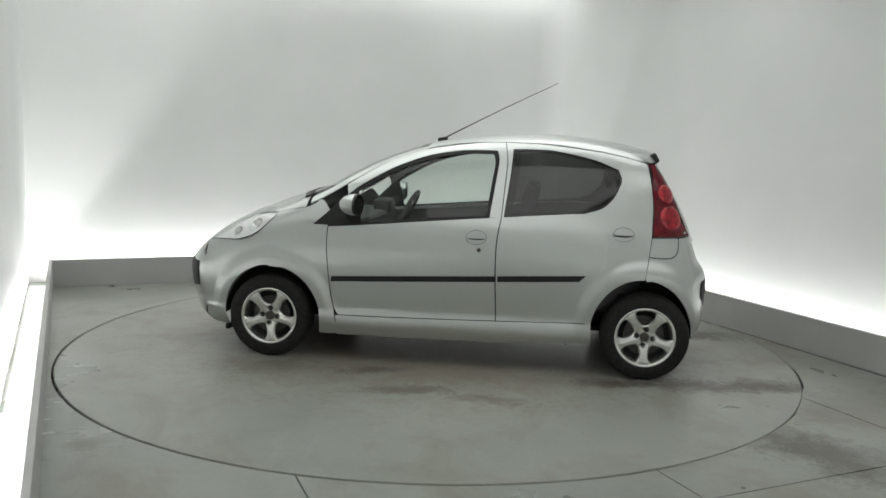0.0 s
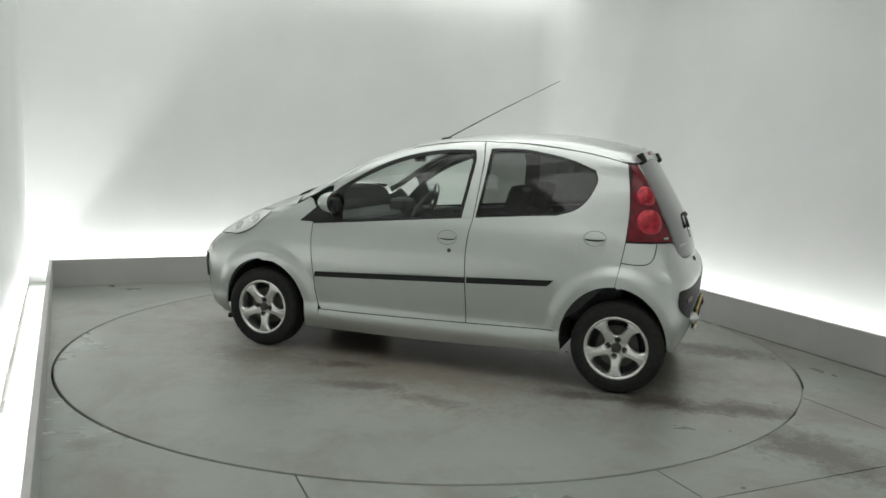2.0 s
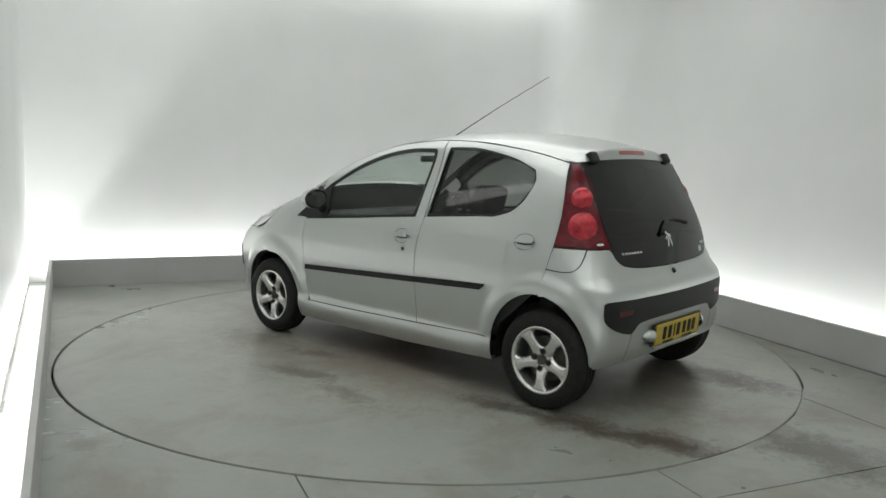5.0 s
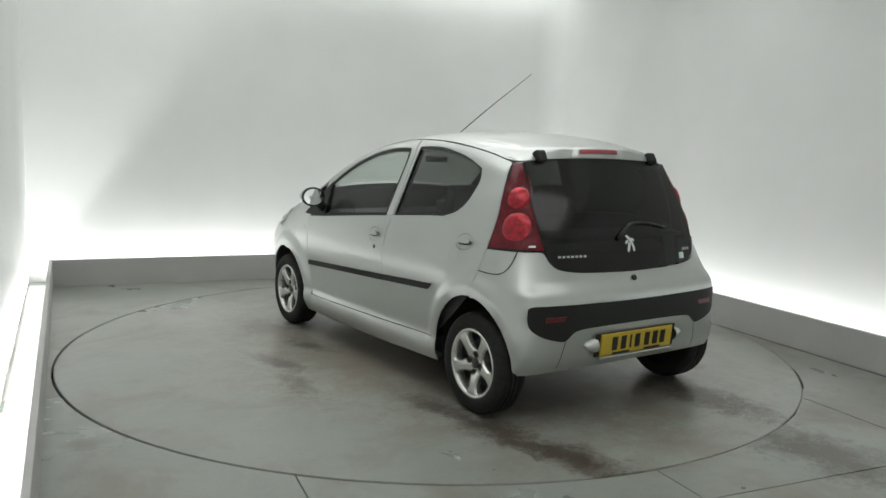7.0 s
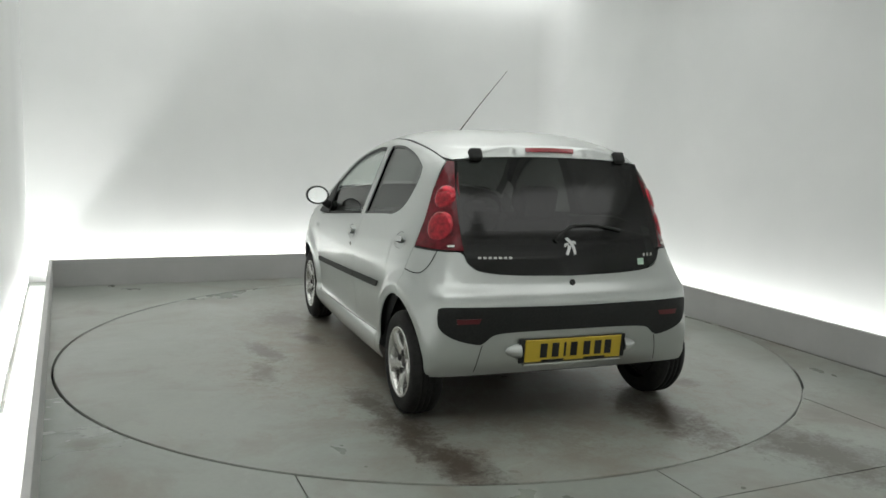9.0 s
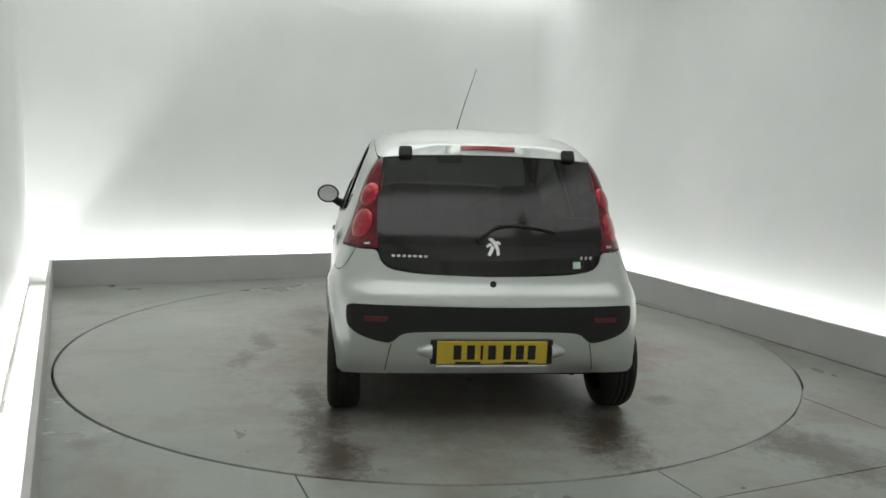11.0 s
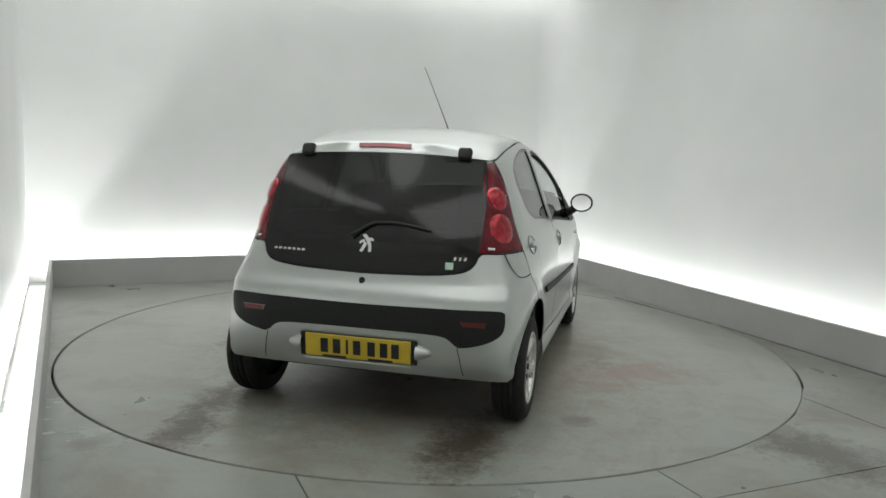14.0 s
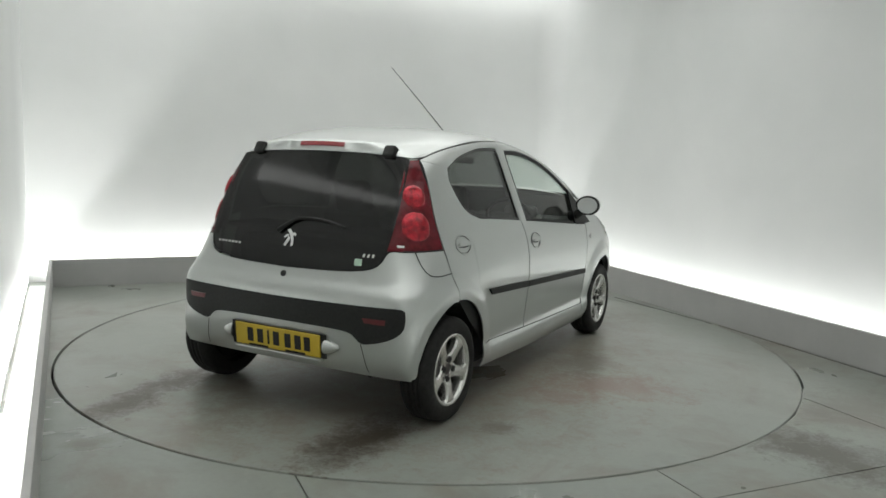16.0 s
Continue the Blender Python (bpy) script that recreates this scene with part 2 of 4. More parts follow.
def bm_cove(cu, cv, r, z0, z1):
    """The hollow rounded corner where two walls meet."""
    bm, n = bmesh.new(), 16
    arc = [(cu + r * math.cos(math.pi / 2 * i / n), cv + r * math.sin(math.pi / 2 * i / n)) for i in range(n + 1)]
    lo, hi = ([bm.verts.new((a, b, z)) for a, b in arc] for z in (z0, z1))
    for i in range(n):
        bm.faces.new((lo[i], hi[i], hi[i + 1], lo[i + 1])).smooth = True
    return bm


T = 0.12
structure("wall_back", bm_box(U0 - T, U1 + T, V1, V1 + T, -0.2, CEIL + 0.1), WALL, "plain white satin back wall washed by light from below")
structure("wall_right", bm_box(U1, U1 + T, V0, V1, -0.2, CEIL + 0.1), WALL, "plain white satin side wall washed by light from below")
lw = bm_box(-T, 0.0, -10.4, 0.02, -0.2, CEIL + 0.1)
lw.transform(Matrix.Translation((-2.755, V1, 0)) @ Matrix.Rotation(radians(LEFT_TURN), 4, "Z"))
structure("wall_left", lw, WALL, "bright white satin side wall beside the light gutter")
structure("wall_entrance", bm_box(U0 - T, U1 + T, V0 - T, V0, -0.2, CEIL + 0.1), ENTRANCE, "plain white wall that closes the booth behind the camera")
structure("trim_corner", bm_cove(U1 - 0.2495, V1 - 0.2495, 0.25, 0.002, CEIL - 0.002), WALL, "rounded white corner where the two walls meet")
structure("ceiling", bm_box(U0, U1, V0, V1, CEIL, CEIL + 0.1), CEILM, "plain white ceiling of the photo booth")
structure("baseboard_back", bm_box(-2.56, 2.48, 2.75, 2.78, 0.0, KERB_H, 0.004), KERB, "low grey board in front of the glowing gutter at the back wall")
# the entrance board is unseen, added to screen the added strip there
structure("baseboard_entrance", bm_box(-2.30, 2.44, -6.93, -6.90, 0.0, KERB_H, 0.004), KERB, "unseen low grey board added before the strip light at the entrance wall")
structure("baseboard_right", bm_box(2.45, 2.48, V0, 2.747, 0.0, KERB_H, 0.004), KERB, "low grey board in front of the glowing gutter at the side wall")
lb = bm_box(-0.03, 0.0, -4.98, 4.98, 0.0, KERB_H, 0.004)
lb.transform(Matrix.Translation((-2.352, -2.20, 0)) @ Matrix.Rotation(radians(LEFT_TURN), 4, "Z"))
structure("baseboard_left", lb, KERB, "low pale board in front of the bright gutter beside the wall")

structure("trim_gutter_back", bm_box(-2.55, 2.70, 2.785, 3.045, 0.002, 0.012), WALL, "white gutter bed behind the low board")
structure("trim_gutter_right", bm_box(2.485, 2.745, V0, 2.78, 0.002, 0.012), WALL, "white gutter bed behind the low board")
lg = bm_box(-0.18, -0.035, -4.98, 4.98, 0.002, 0.012)
lg.transform(Matrix.Translation((-2.352, -2.20, 0)) @ Matrix.Rotation(radians(LEFT_TURN), 4, "Z"))
structure("trim_gutter_left", lg, WALL, "white gutter bed behind the low board")
DISC_R = 2.402
GAP = 0.014


def floor_field():
    """The floor with a round hole for the turntable, as a fan of quads, in room coordinates."""
    bm = bmesh.new()
    n = 144
    inner, outer = [], []
    corners = [math.atan2(v, u) for u, v in ((U0, V0), (U1, V0), (U1, V1), (U0, V1))]
    angles = sorted([2 * math.pi * i / n - math.pi for i in range(n)] + corners)
    for w in angles:
        c, s = math.cos(w), math.sin(w)
        k = min((U1 / c if c > 1e-9 else U0 / c if c < -1e-9 else 1e9), (V1 / s if s > 1e-9 else V0 / s if s < -1e-9 else 1e9))
        inner.append(bm.verts.new((c * (DISC_R + GAP), s * (DISC_R + GAP), 0)))
        outer.append(bm.verts.new((c * k, s * k, 0)))
    for i in range(len(angles)):
        j = (i + 1) % len(angles)
        bm.faces.new((inner[i], outer[i], outer[j], inner[j]))
    return bm


def floor_plate(u0, u1, v0, v1):
    bm = floor_field()
    for co, no in (((u0 + 0.003, 0, 0), (-1, 0, 0)), ((u1 - 0.003, 0, 0), (1, 0, 0)), ((0, v0 + 0.003, 0), (0, -1, 0)), ((0, v1 - 0.003, 0), (0, 1, 0))):
        bmesh.ops.bisect_plane(bm, geom=bm.verts[:] + bm.edges[:] + bm.faces[:], plane_co=co, plane_no=no, clear_outer=True)
    if bm.faces:
        ext = bmesh.ops.extrude_face_region(bm, geom=bm.faces[:])
        bmesh.ops.translate(bm, vec=(0, 0, -0.04), verts=[e for e in ext["geom"] if isinstance(e, bmesh.types.BMVert)])
        bmesh.ops.recalc_face_normals(bm, faces=bm.faces[:])
    return bm


floor = structure("floor", bm_box(U0 - T, U1 + T, V0, V1 + T, -0.2, -0.10), PIT, "grey painted floor with fine plate joints and stains")
for u0, u1, v0, v1 in ((U0, U1, 0.0, V1), (U0, -1.41, -2.72, 0.0), (-1.41, 0.072, -2.72, 0.0), (0.072, 1.55, -2.72, 0.0), (1.55, U1, -2.72, 0.0), (U0, U1, V0, -2.72)):
    part("plate", floor_plate(u0, u1, v0, v1), FLOOR, floor)



def packed_dirt(a0, a1):
    """Dried dirt that fills the slot round the turntable over a stretch of it, ending in tapers."""
    bm, rows, n = bmesh.new(), [], max(6, int((a1 - a0) / 2))
    for i in range(n + 1):
        w = radians(a0 + (a1 - a0) * i / n)
        ease = min(1.0, 5 * i / n, 5 * (n - i) / n)
        r0 = DISC_R + 0.0012 + 0.007 * (1 - ease)
        rows.append([bm.verts.new((r * math.cos(w), r * math.sin(w), z)) for r, z in ((r0, -0.03), (r0, -0.004), (DISC_R + GAP - 0.0005, -0.0015))])
    for p, q in zip(rows, rows[1:]):
        for k in range(2):
            bm.faces.new((p[k], q[k], q[k + 1], p[k + 1]))
    return bm


for a0, a1 in ((-67.0, -36.0), (-35.0, -22.0), (-12.0, 96.0)):
    part("packed_dirt", packed_dirt(a0 - 22.7, a1 - 22.7), FLOOR, floor, "dried dirt in the slot round the turntable")

# solid dark strips draw a floor crack and the shadow gap along the board
for a, b in (((2.30, 1.05), (2.415, -0.12)), ((2.425, -0.2), (2.43, -2.6))):
    d = Vector((b[0] - a[0], b[1] - a[1], 0))
    m = Matrix.Translation(((a[0] + b[0]) / 2, (a[1] + b[1]) / 2, 0.0)) @ Matrix.Rotation(math.atan2(d.y, d.x), 4, "Z")
    part("crack_and_gap_shade", bm_box(-d.length / 2, d.length / 2, -0.006, 0.006, -0.002, 0.0022, 0.001, 1, m), STEEL, floor, "dark strip for a floor crack and the shadow gap at the board's foot")

# the turntable: a round plate flush with the floor
bm = bm_lathe([(0.0005, 0.0), (0.8, 0.0), (1.6, 0.0), (DISC_R - 0.003, 0.0), (DISC_R, -0.003), (DISC_R, -0.04)], 144, "Z")
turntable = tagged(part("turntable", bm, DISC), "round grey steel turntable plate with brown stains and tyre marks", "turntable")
part("edge_ring", bm_lathe([(DISC_R - 0.010, 0.0), (DISC_R - 0.009, 0.0012), (DISC_R - 0.003, 0.0012), (DISC_R - 0.002, -0.001)], 144, "Z"), DISC, turntable, "worn raised edge of the turntable")


# ---------------------------------------------------------------- the car's shape
# x forward, y to its left, z up, origin on the ground midway between the axles
def curve1d(points):
    """A smooth monotone curve through (a, b) pairs."""
    xs, ys = np.array([p[0] for p in points], float), np.array([p[1] for p in points], float)
    h, d = np.diff(xs), np.diff(ys) / np.diff(xs)
    m = np.zeros(len(xs))
    m[0], m[-1] = d[0], d[-1]
    for i in range(1, len(xs) - 1):
        if d[i - 1] * d[i] > 0:
            w1, w2 = 2 * h[i] + h[i - 1], h[i] + 2 * h[i - 1]
            m[i] = (w1 + w2) / (w1 / d[i - 1] + w2 / d[i])

    def f(x):
        x = min(max(x, xs[0]), xs[-1])
        i = min(int(np.searchsorted(xs, x, "right")) - 1, len(xs) - 2)
        s = (x - xs[i]) / h[i]
        return float((1 + 2 * s) * (1 - s) ** 2 * ys[i] + s * (1 - s) ** 2 * h[i] * m[i] + s * s * (3 - 2 * s) * ys[i + 1] + s * s * (s - 1) * h[i] * m[i + 1])
    return f


def softened(points, sigma):
    """The same with its bends eased out over about sigma."""
    f = curve1d(points)
    lo, hi, step = points[0][0], points[-1][0], sigma / 4
    xs = np.arange(lo, hi + step, step)
    ys = np.array([f(x) for x in xs])
    k = np.exp(-0.5 * (np.arange(-12, 13) / 4.0) ** 2)
    k /= k.sum()
    left, right = 2 * ys[0] - ys[12:0:-1], 2 * ys[-1] - ys[-2:-14:-1]
    zs = np.convolve(np.concatenate([left, ys, right]), k, "valid")
    m = np.gradient(zs, step)
    zs, m, last = zs.tolist(), m.tolist(), len(zs) - 2

    def s(x):
        q = (x - lo) / step
        i = min(max(int(q), 0), last)
        t = min(max(q - i, 0.0), 1.0)
        a, b = zs[i], zs[i + 1]
        return a + t * (m[i] * step + t * (3 * (b - a) - (2 * m[i] + m[i + 1]) * step + t * (2 * (a - b) + (m[i] + m[i + 1]) * step)))
    return s


WIDTH = softened([(0.15, 0.75), (0.20, 0.785), (0.255, 0.803), (0.30, 0.798), (0.335, 0.784), (0.45, 0.794), (0.62, 0.804), (0.70, 0.804), (0.78, 0.795),
                 (0.87, 0.776), (0.95, 0.748), (1.10, 0.694), (1.25, 0.640), (1.35, 0.606), (1.46, 0.590)], 0.012)
TOP = softened([(-1.70, 1.235), (-1.30, 1.360), (-1.165, 1.387), (-0.93, 1.432), (-0.71, 1.460), (-0.5, 1.469), (-0.27, 1.461), (-0.09, 1.443), (0.17, 1.407),
               (0.40, 1.346), (0.63, 1.253), (0.86, 1.122), (1.06, 1.035), (1.25, 0.975), (1.50, 0.865), (1.66, 0.755), (1.78, 0.645), (1.86, 0.52)], 0.04)
REAR = softened([(0.15, -1.42), (0.27, -1.495), (0.33, -1.524), (0.44, -1.540), (0.54, -1.546), (0.62, -1.548), (0.658, -1.541), (0.685, -1.522), (0.71, -1.503), (0.75, -1.490),
                (0.866, -1.462), (0.95, -1.424), (1.10, -1.342), (1.25, -1.254), (1.31, -1.216), (1.37, -1.190), (1.5, -1.15)], 0.012)
FRONT = curve1d([(0.15, 1.70), (0.25, 1.79), (0.40, 1.84), (0.52, 1.852), (0.62, 1.84), (0.75, 1.80), (0.9, 1.75), (1.5, 1.72)])
RCORNER = softened([(0, 0), (0.1, 0.40), (0.18, 0.585), (0.272, 0.715), (0.387, 0.82), (0.523, 0.906), (0.674, 0.948), (0.894, 0.985), (1.14, 1.0)], 0.03)
FCORNER = curve1d([(0, 0), (0.12, 0.42), (0.2, 0.60), (0.30, 0.745), (0.42, 0.86), (0.58, 0.93), (0.74, 0.975), (0.9, 1.0)])
RSQUARE = softened([(0.15, 0.16), (0.30, 0.18), (0.50, 0.27), (0.62, 0.30), (0.72, 0.40), (0.80, 0.55), (0.87, 0.66), (0.93, 0.60), (1.0, 0.48), (1.166, 0.26), (1.3, 0.24), (1.5, 0.24)], 0.05)
ROOFSQ = curve1d([(-1.5, 25.0), (-0.2, 29.0), (0.4, 26.0), (0.9, 16.0), (1.3, 9.0), (1.9, 6.0)])
ARCHES = ((1.160, 0.262, 0.319, 0.336), (-1.130, 0.265, 0.304, 0.350))


BOW = 0.055


def half_width(x, z):
    """Half the body's width at x along it and z above the ground; nothing outside it."""
    top = TOP(x)
    d, e = x - REAR(z), FRONT(z) - x
    if z >= top or d <= 0 or e <= 0:
        return 0.0
    t = max(0.0, (z - 0.45) / (top - 0.45))
    a = WIDTH(z) * (1 - t ** ROOFSQ(x)) ** 0.4545 * FCORNER(math.sqrt(e))
    if x > -0.9:
        w = a * RCORNER(math.sqrt(d)) ** RSQUARE(z)
    else:
        # the tail is bowed: find the width whose own setback is met
        sq, lo, hi = RSQUARE(z), 0.0, min(a, math.sqrt(d / BOW))
        for _ in range(22):
            w = 0.5 * (lo + hi)
            if a * max(RCORNER(math.sqrt(max(d - BOW * w * w, 0.0))), 1e-6) ** sq > w:
                lo = w
            else:
                hi = w
    for ax, az, rx, rz in ARCHES:
        s = (math.hypot((x - ax) / rx, (z - az) / rz) - 1) * 0.32 / 0.16
        if -0.6 < s < 1 and z < 0.8:
            s = min(1.0, max(0.0, (s - 0.22) / 0.5))
            w += 0.022 * (1 - s * s * (3 - 2 * s)) * min(1.0, max(0.0, (z - 0.20) / 0.16))
    return w


def bisect(f, lo, hi, n=20):
    """f is true at lo and false at hi."""
    for _ in range(n):
        mid = 0.5 * (lo + hi)
        if f(mid):
            lo = mid
        else:
            hi = mid
    return 0.5 * (lo + hi)


def on_side(x, z):
    return Vector((x, half_width(x, z), z))


def on_top(x, y):
    y = abs(y)
    return bisect(lambda z: half_width(x, z) > y, 0.5, TOP(x))


def on_rear(y, z):
    y = abs(y)
    return bisect(lambda x: half_width(x, z) > y, -0.75, REAR(z))


def on_front(y, z):
    y = abs(y)
    return bisect(lambda x: half_width(x, z) > y, 0.9, FRONT(z))


def surface_normal(p):
    h = 0.005
    sg = 1 if p.y >= 0 else -1
    f = lambda x, z: half_width(x, z)
    gx = (f(p.x + h, p.z) - f(p.x - h, p.z)) / (2 * h)
    gz = (f(p.x, p.z + h) - f(p.x, p.z - h)) / (2 * h)
    n = Vector((-gx, 1.0, -gz))
    if abs(p.y) < 0.04:
        n.y *= abs(p.y) / 0.04
    n.y *= sg
    return n.normalized()


# the tailgate's pane is one smooth sheet: a cubic down its middle, a parabola across it
PANE_MID = np.polyfit([0.75, 0.80, 0.866, 0.95, 1.02, 1.10, 1.18, 1.25, 1.32], [REAR(z) for z in (0.75, 0.80, 0.866, 0.95, 1.02, 1.10, 1.18, 1.25, 1.32)], 3)
PANE_EDGE = np.polyfit([0.80, 0.90, 1.0, 1.1, 1.2, 1.29], [on_rear(0.55 if z < 1.15 else 0.53, z) - REAR(z) for z in (0.80, 0.90, 1.0, 1.1, 1.2, 1.29)], 2)


def pane_x(y, z):
    return float(np.polyval(PANE_MID, z) + np.polyval(PANE_EDGE, z) * (abs(y) / 0.55) ** 2.3)


def resample(pts, n, smooth=True):
    """n points evenly along a polyline, rounded off by a Catmull-Rom curve."""
    P = [Vector((*p, 0)) if len(p) == 2 else Vector(p) for p in pts]
    dense = []
    for i in range(len(P) - 1):
        a, b, c, d = P[max(i - 1, 0)], P[i], P[i + 1], P[min(i + 2, len(P) - 1)]
        for k in range(12):
            s = k / 12
            if smooth:
                dense.append(0.5 * (2 * b + (c - a) * s + (2 * a - 5 * b + 4 * c - d) * s * s + (3 * b - a - 3 * c + d) * s ** 3))
            else:
                dense.append(b.lerp(c, s))
    dense.append(P[-1])
    acc = [0.0]
    for a, b in zip(dense, dense[1:]):
        acc.append(acc[-1] + (b - a).length)
    out, j = [], 0
    for i in range(n):
        s = acc[-1] * i / (n - 1)
        while j < len(acc) - 2 and acc[j + 1] < s:
            j += 1
        f = (s - acc[j]) / max(acc[j + 1] - acc[j], 1e-9)
        out.append(dense[j].lerp(dense[j + 1], min(max(f, 0), 1)))
    return [(p.x, p.y) for p in out]


def lift(kind, a, b, off, sg=1):
    """A point of the body's skin from its side (x, z), top (x, y), rear or front (y, z) view, moved out by off."""
    if kind == "side":
        p = on_side(a, b)
    elif kind == "top":
        p = Vector((a, b, on_top(a, b)))
    elif kind == "front":
        h, x = 0.006, on_front(a, b)
        y0, y1 = max(abs(a) - h, 0.0), abs(a) + h
        nrm = Vector((1.0, -(on_front(y1, b) - on_front(y0, b)) / (y1 - y0) * (1 if a >= 0 else -1), -(on_front(a, b + h) - on_front(a, b - h)) / (2 * h))).normalized()
        return Vector((x, a, b)) + nrm * off, nrm
    elif kind == "glass":
        h = 0.004
        nrm = Vector((-1.0, (pane_x(a + h, b) - pane_x(a - h, b)) / (2 * h), (pane_x(a, b + h) - pane_x(a, b - h)) / (2 * h))).normalized()
        return Vector((pane_x(a, b), a, b)) + nrm * off, nrm
    else:
        p = Vector((on_rear(a, b), a, b))
    nrm = surface_normal(p)
    h = 0.006
    if kind == "top" and abs(b) < half_width(a, p.z - 0.03) - 0.05:
        nrm = Vector(((on_top(a - h, b) - on_top(a + h, b)) / (2 * h), (on_top(a, abs(b) - h if abs(b) > h else 0.0) - on_top(a, abs(b) + h)) / ((2 * h if abs(b) > h else abs(b) + h)) * (1 if b >= 0 else -1), 1.0)).normalized()
    if kind == "rear" and abs(a) < 0.64 and b < 1.33:
        y0, y1 = max(abs(a) - h, 0.0), abs(a) + h
        nrm = Vector((-1.0, (on_rear(y1, b) - on_rear(y0, b)) / (y1 - y0) * (1 if a >= 0 else -1), (on_rear(a, b + h) - on_rear(a, b - h)) / (2 * h))).normalized()
    if kind == "side":
        p.y, nrm.y = p.y * sg, nrm.y * sg
    return p + nrm * off, nrm


def skin(pieces, off=0.0, thick=0.008, sg=1):
    """A panel of the body: pieces of (view, curve, curve, n, m), each ruled between two curves
    (or between four, with the two end curves given as well), laid on the skin, with a rim turned inwards.
    Returns a bmesh and the normals of its vertices."""
    bm, normals = bmesh.new(), []
    for kind, c1, c2, n, m, *ends in pieces:
        a, b = resample(c1, n), resample(c2, n)
        l, r = (resample(ends[0], m), resample(ends[1], m)) if ends else (None, None)
        grid, base = [], len(normals)
        for j in range(m):
            f = j / (m - 1)
            row = []
            for i in range(n):
                e = i / (n - 1)
                pq = [a[i][k] + f * (b[i][k] - a[i][k]) for k in (0, 1)]
                if ends:
                    pq = [pq[k] + (1 - e) * (l[j][k] - a[0][k] - f * (b[0][k] - a[0][k])) + e * (r[j][k] - a[-1][k] - f * (b[-1][k] - a[-1][k])) for k in (0, 1)]
                co, nr = lift(kind, pq[0], pq[1], off, sg)
                row.append(bm.verts.new(co))
                normals.append(nr)
            grid.append(row)
        for j in range(m - 1):
            for i in range(n - 1):
                q = (grid[j][i], grid[j][i + 1], grid[j + 1][i + 1], grid[j + 1][i])
                fc = bm.faces.new(q)
                fc.normal_update()
                if fc.normal.dot(normals[base + j * n + i]) < 0:
                    fc.normal_flip()
        rim = [grid[0][i] for i in range(n)] + [grid[j][-1] for j in range(1, m)] + [grid[-1][i] for i in range(n - 2, -1, -1)] + [grid[j][0] for j in range(m - 2, 0, -1)]
        if thick:
            bm.verts.index_update()
            low = []
            for v in rim:
                nr = normals[v.index]
                low.append(bm.verts.new(v.co - nr * thick))
                normals.append(nr)
            for i in range(len(rim)):
                k = (i + 1) % len(rim)
                if (rim[i].co - rim[k].co).length > 1e-6:
                    bm.faces.new((rim[i], rim[k], low[k], low[i]))
    return bm, normals


def panel(name, pieces, mat, parent, label="", off=0.0, thick=0.008, sg=1):
    bm, normals = skin(pieces, off, thick, sg)
    ob = part(name, bm, mat, parent, label, smooth=True)
    ob.data.normals_split_custom_set_from_vertices([tuple(n) for n in normals])
    return ob


def ribbon(kind, pts, width, n=40, closed=False):
    """Two curves either side of a line, for skin()."""
    c = resample(pts, n)
    L, R = [], []
    for i in range(n):
        a, b = c[max(i - 1, 0)], c[min(i + 1, n - 1)]
        dx, dy = b[0] - a[0], b[1] - a[1]
        k = width / 2 / max(math.hypot(dx, dy), 1e-9)
        L.append((c[i][0] - dy * k, c[i][1] + dx * k))
        R.append((c[i][0] + dy * k, c[i][1] - dx * k))
    return (kind, L, R, n, 3)


# ---------------------------------------------------------------- the car's lines, in the side view
RAIL = [(0.905, 0.985), (0.84, 1.035), (0.749, 1.085), (0.618, 1.173), (0.414, 1.283), (0.206, 1.352), (-0.111, 1.396), (-0.287, 1.402), (-0.497, 1.398), (-0.809, 1.366), (-1.00, 1.333), (-1.141, 1.298)]
rail_z = curve1d(sorted(RAIL))
WF_TOP = [(0.812, 0.935), (0.745, 1.000), (0.613, 1.112), (0.409, 1.230), (0.202, 1.308), (-0.009, 1.346), (-0.170, 1.356)]
WR_TOP = [(-0.318, 1.362), (-0.45, 1.365), (-0.586, 1.357), (-0.81, 1.314), (-0.93, 1.277), (-0.975, 1.240)]
WR_BACK = [(-0.975, 1.240), (-0.985, 1.20), (-0.972, 1.150), (-0.935, 1.080), (-0.870, 1.022), (-0.771, 0.992)]
WR_LOW = [(-0.281, 0.955), (-0.50, 0.972), (-0.771, 0.992)]
LAMP_EDGE = [(-1.141, 1.297), (-1.165, 1.166), (-1.178, 1.0), (-1.174, 0.871)]
SEAM = [(-1.174, 0.871), (-1.164, 0.80), (-1.150, 0.72), (-1.135, 0.612)]


def arch(k, a0, a1, n=14, grow=0.0):
    ax, az, rx, rz = ARCHES[k]
    return [(ax + (rx + grow) * math.cos(radians(a0 + (a1 - a0) * i / (n - 1))), az + (rz + grow) * math.sin(radians(a0 + (a1 - a0) * i / (n - 1)))) for i in range(n)]


# ---------------------------------------------------------------- the car's parts
car = new("car")
tagged(car, "small silver five-door hatchback with alloy wheels standing on a turntable", "car")


def mirror_pair(fn):
    for sg in (1, -1):
        fn(sg)


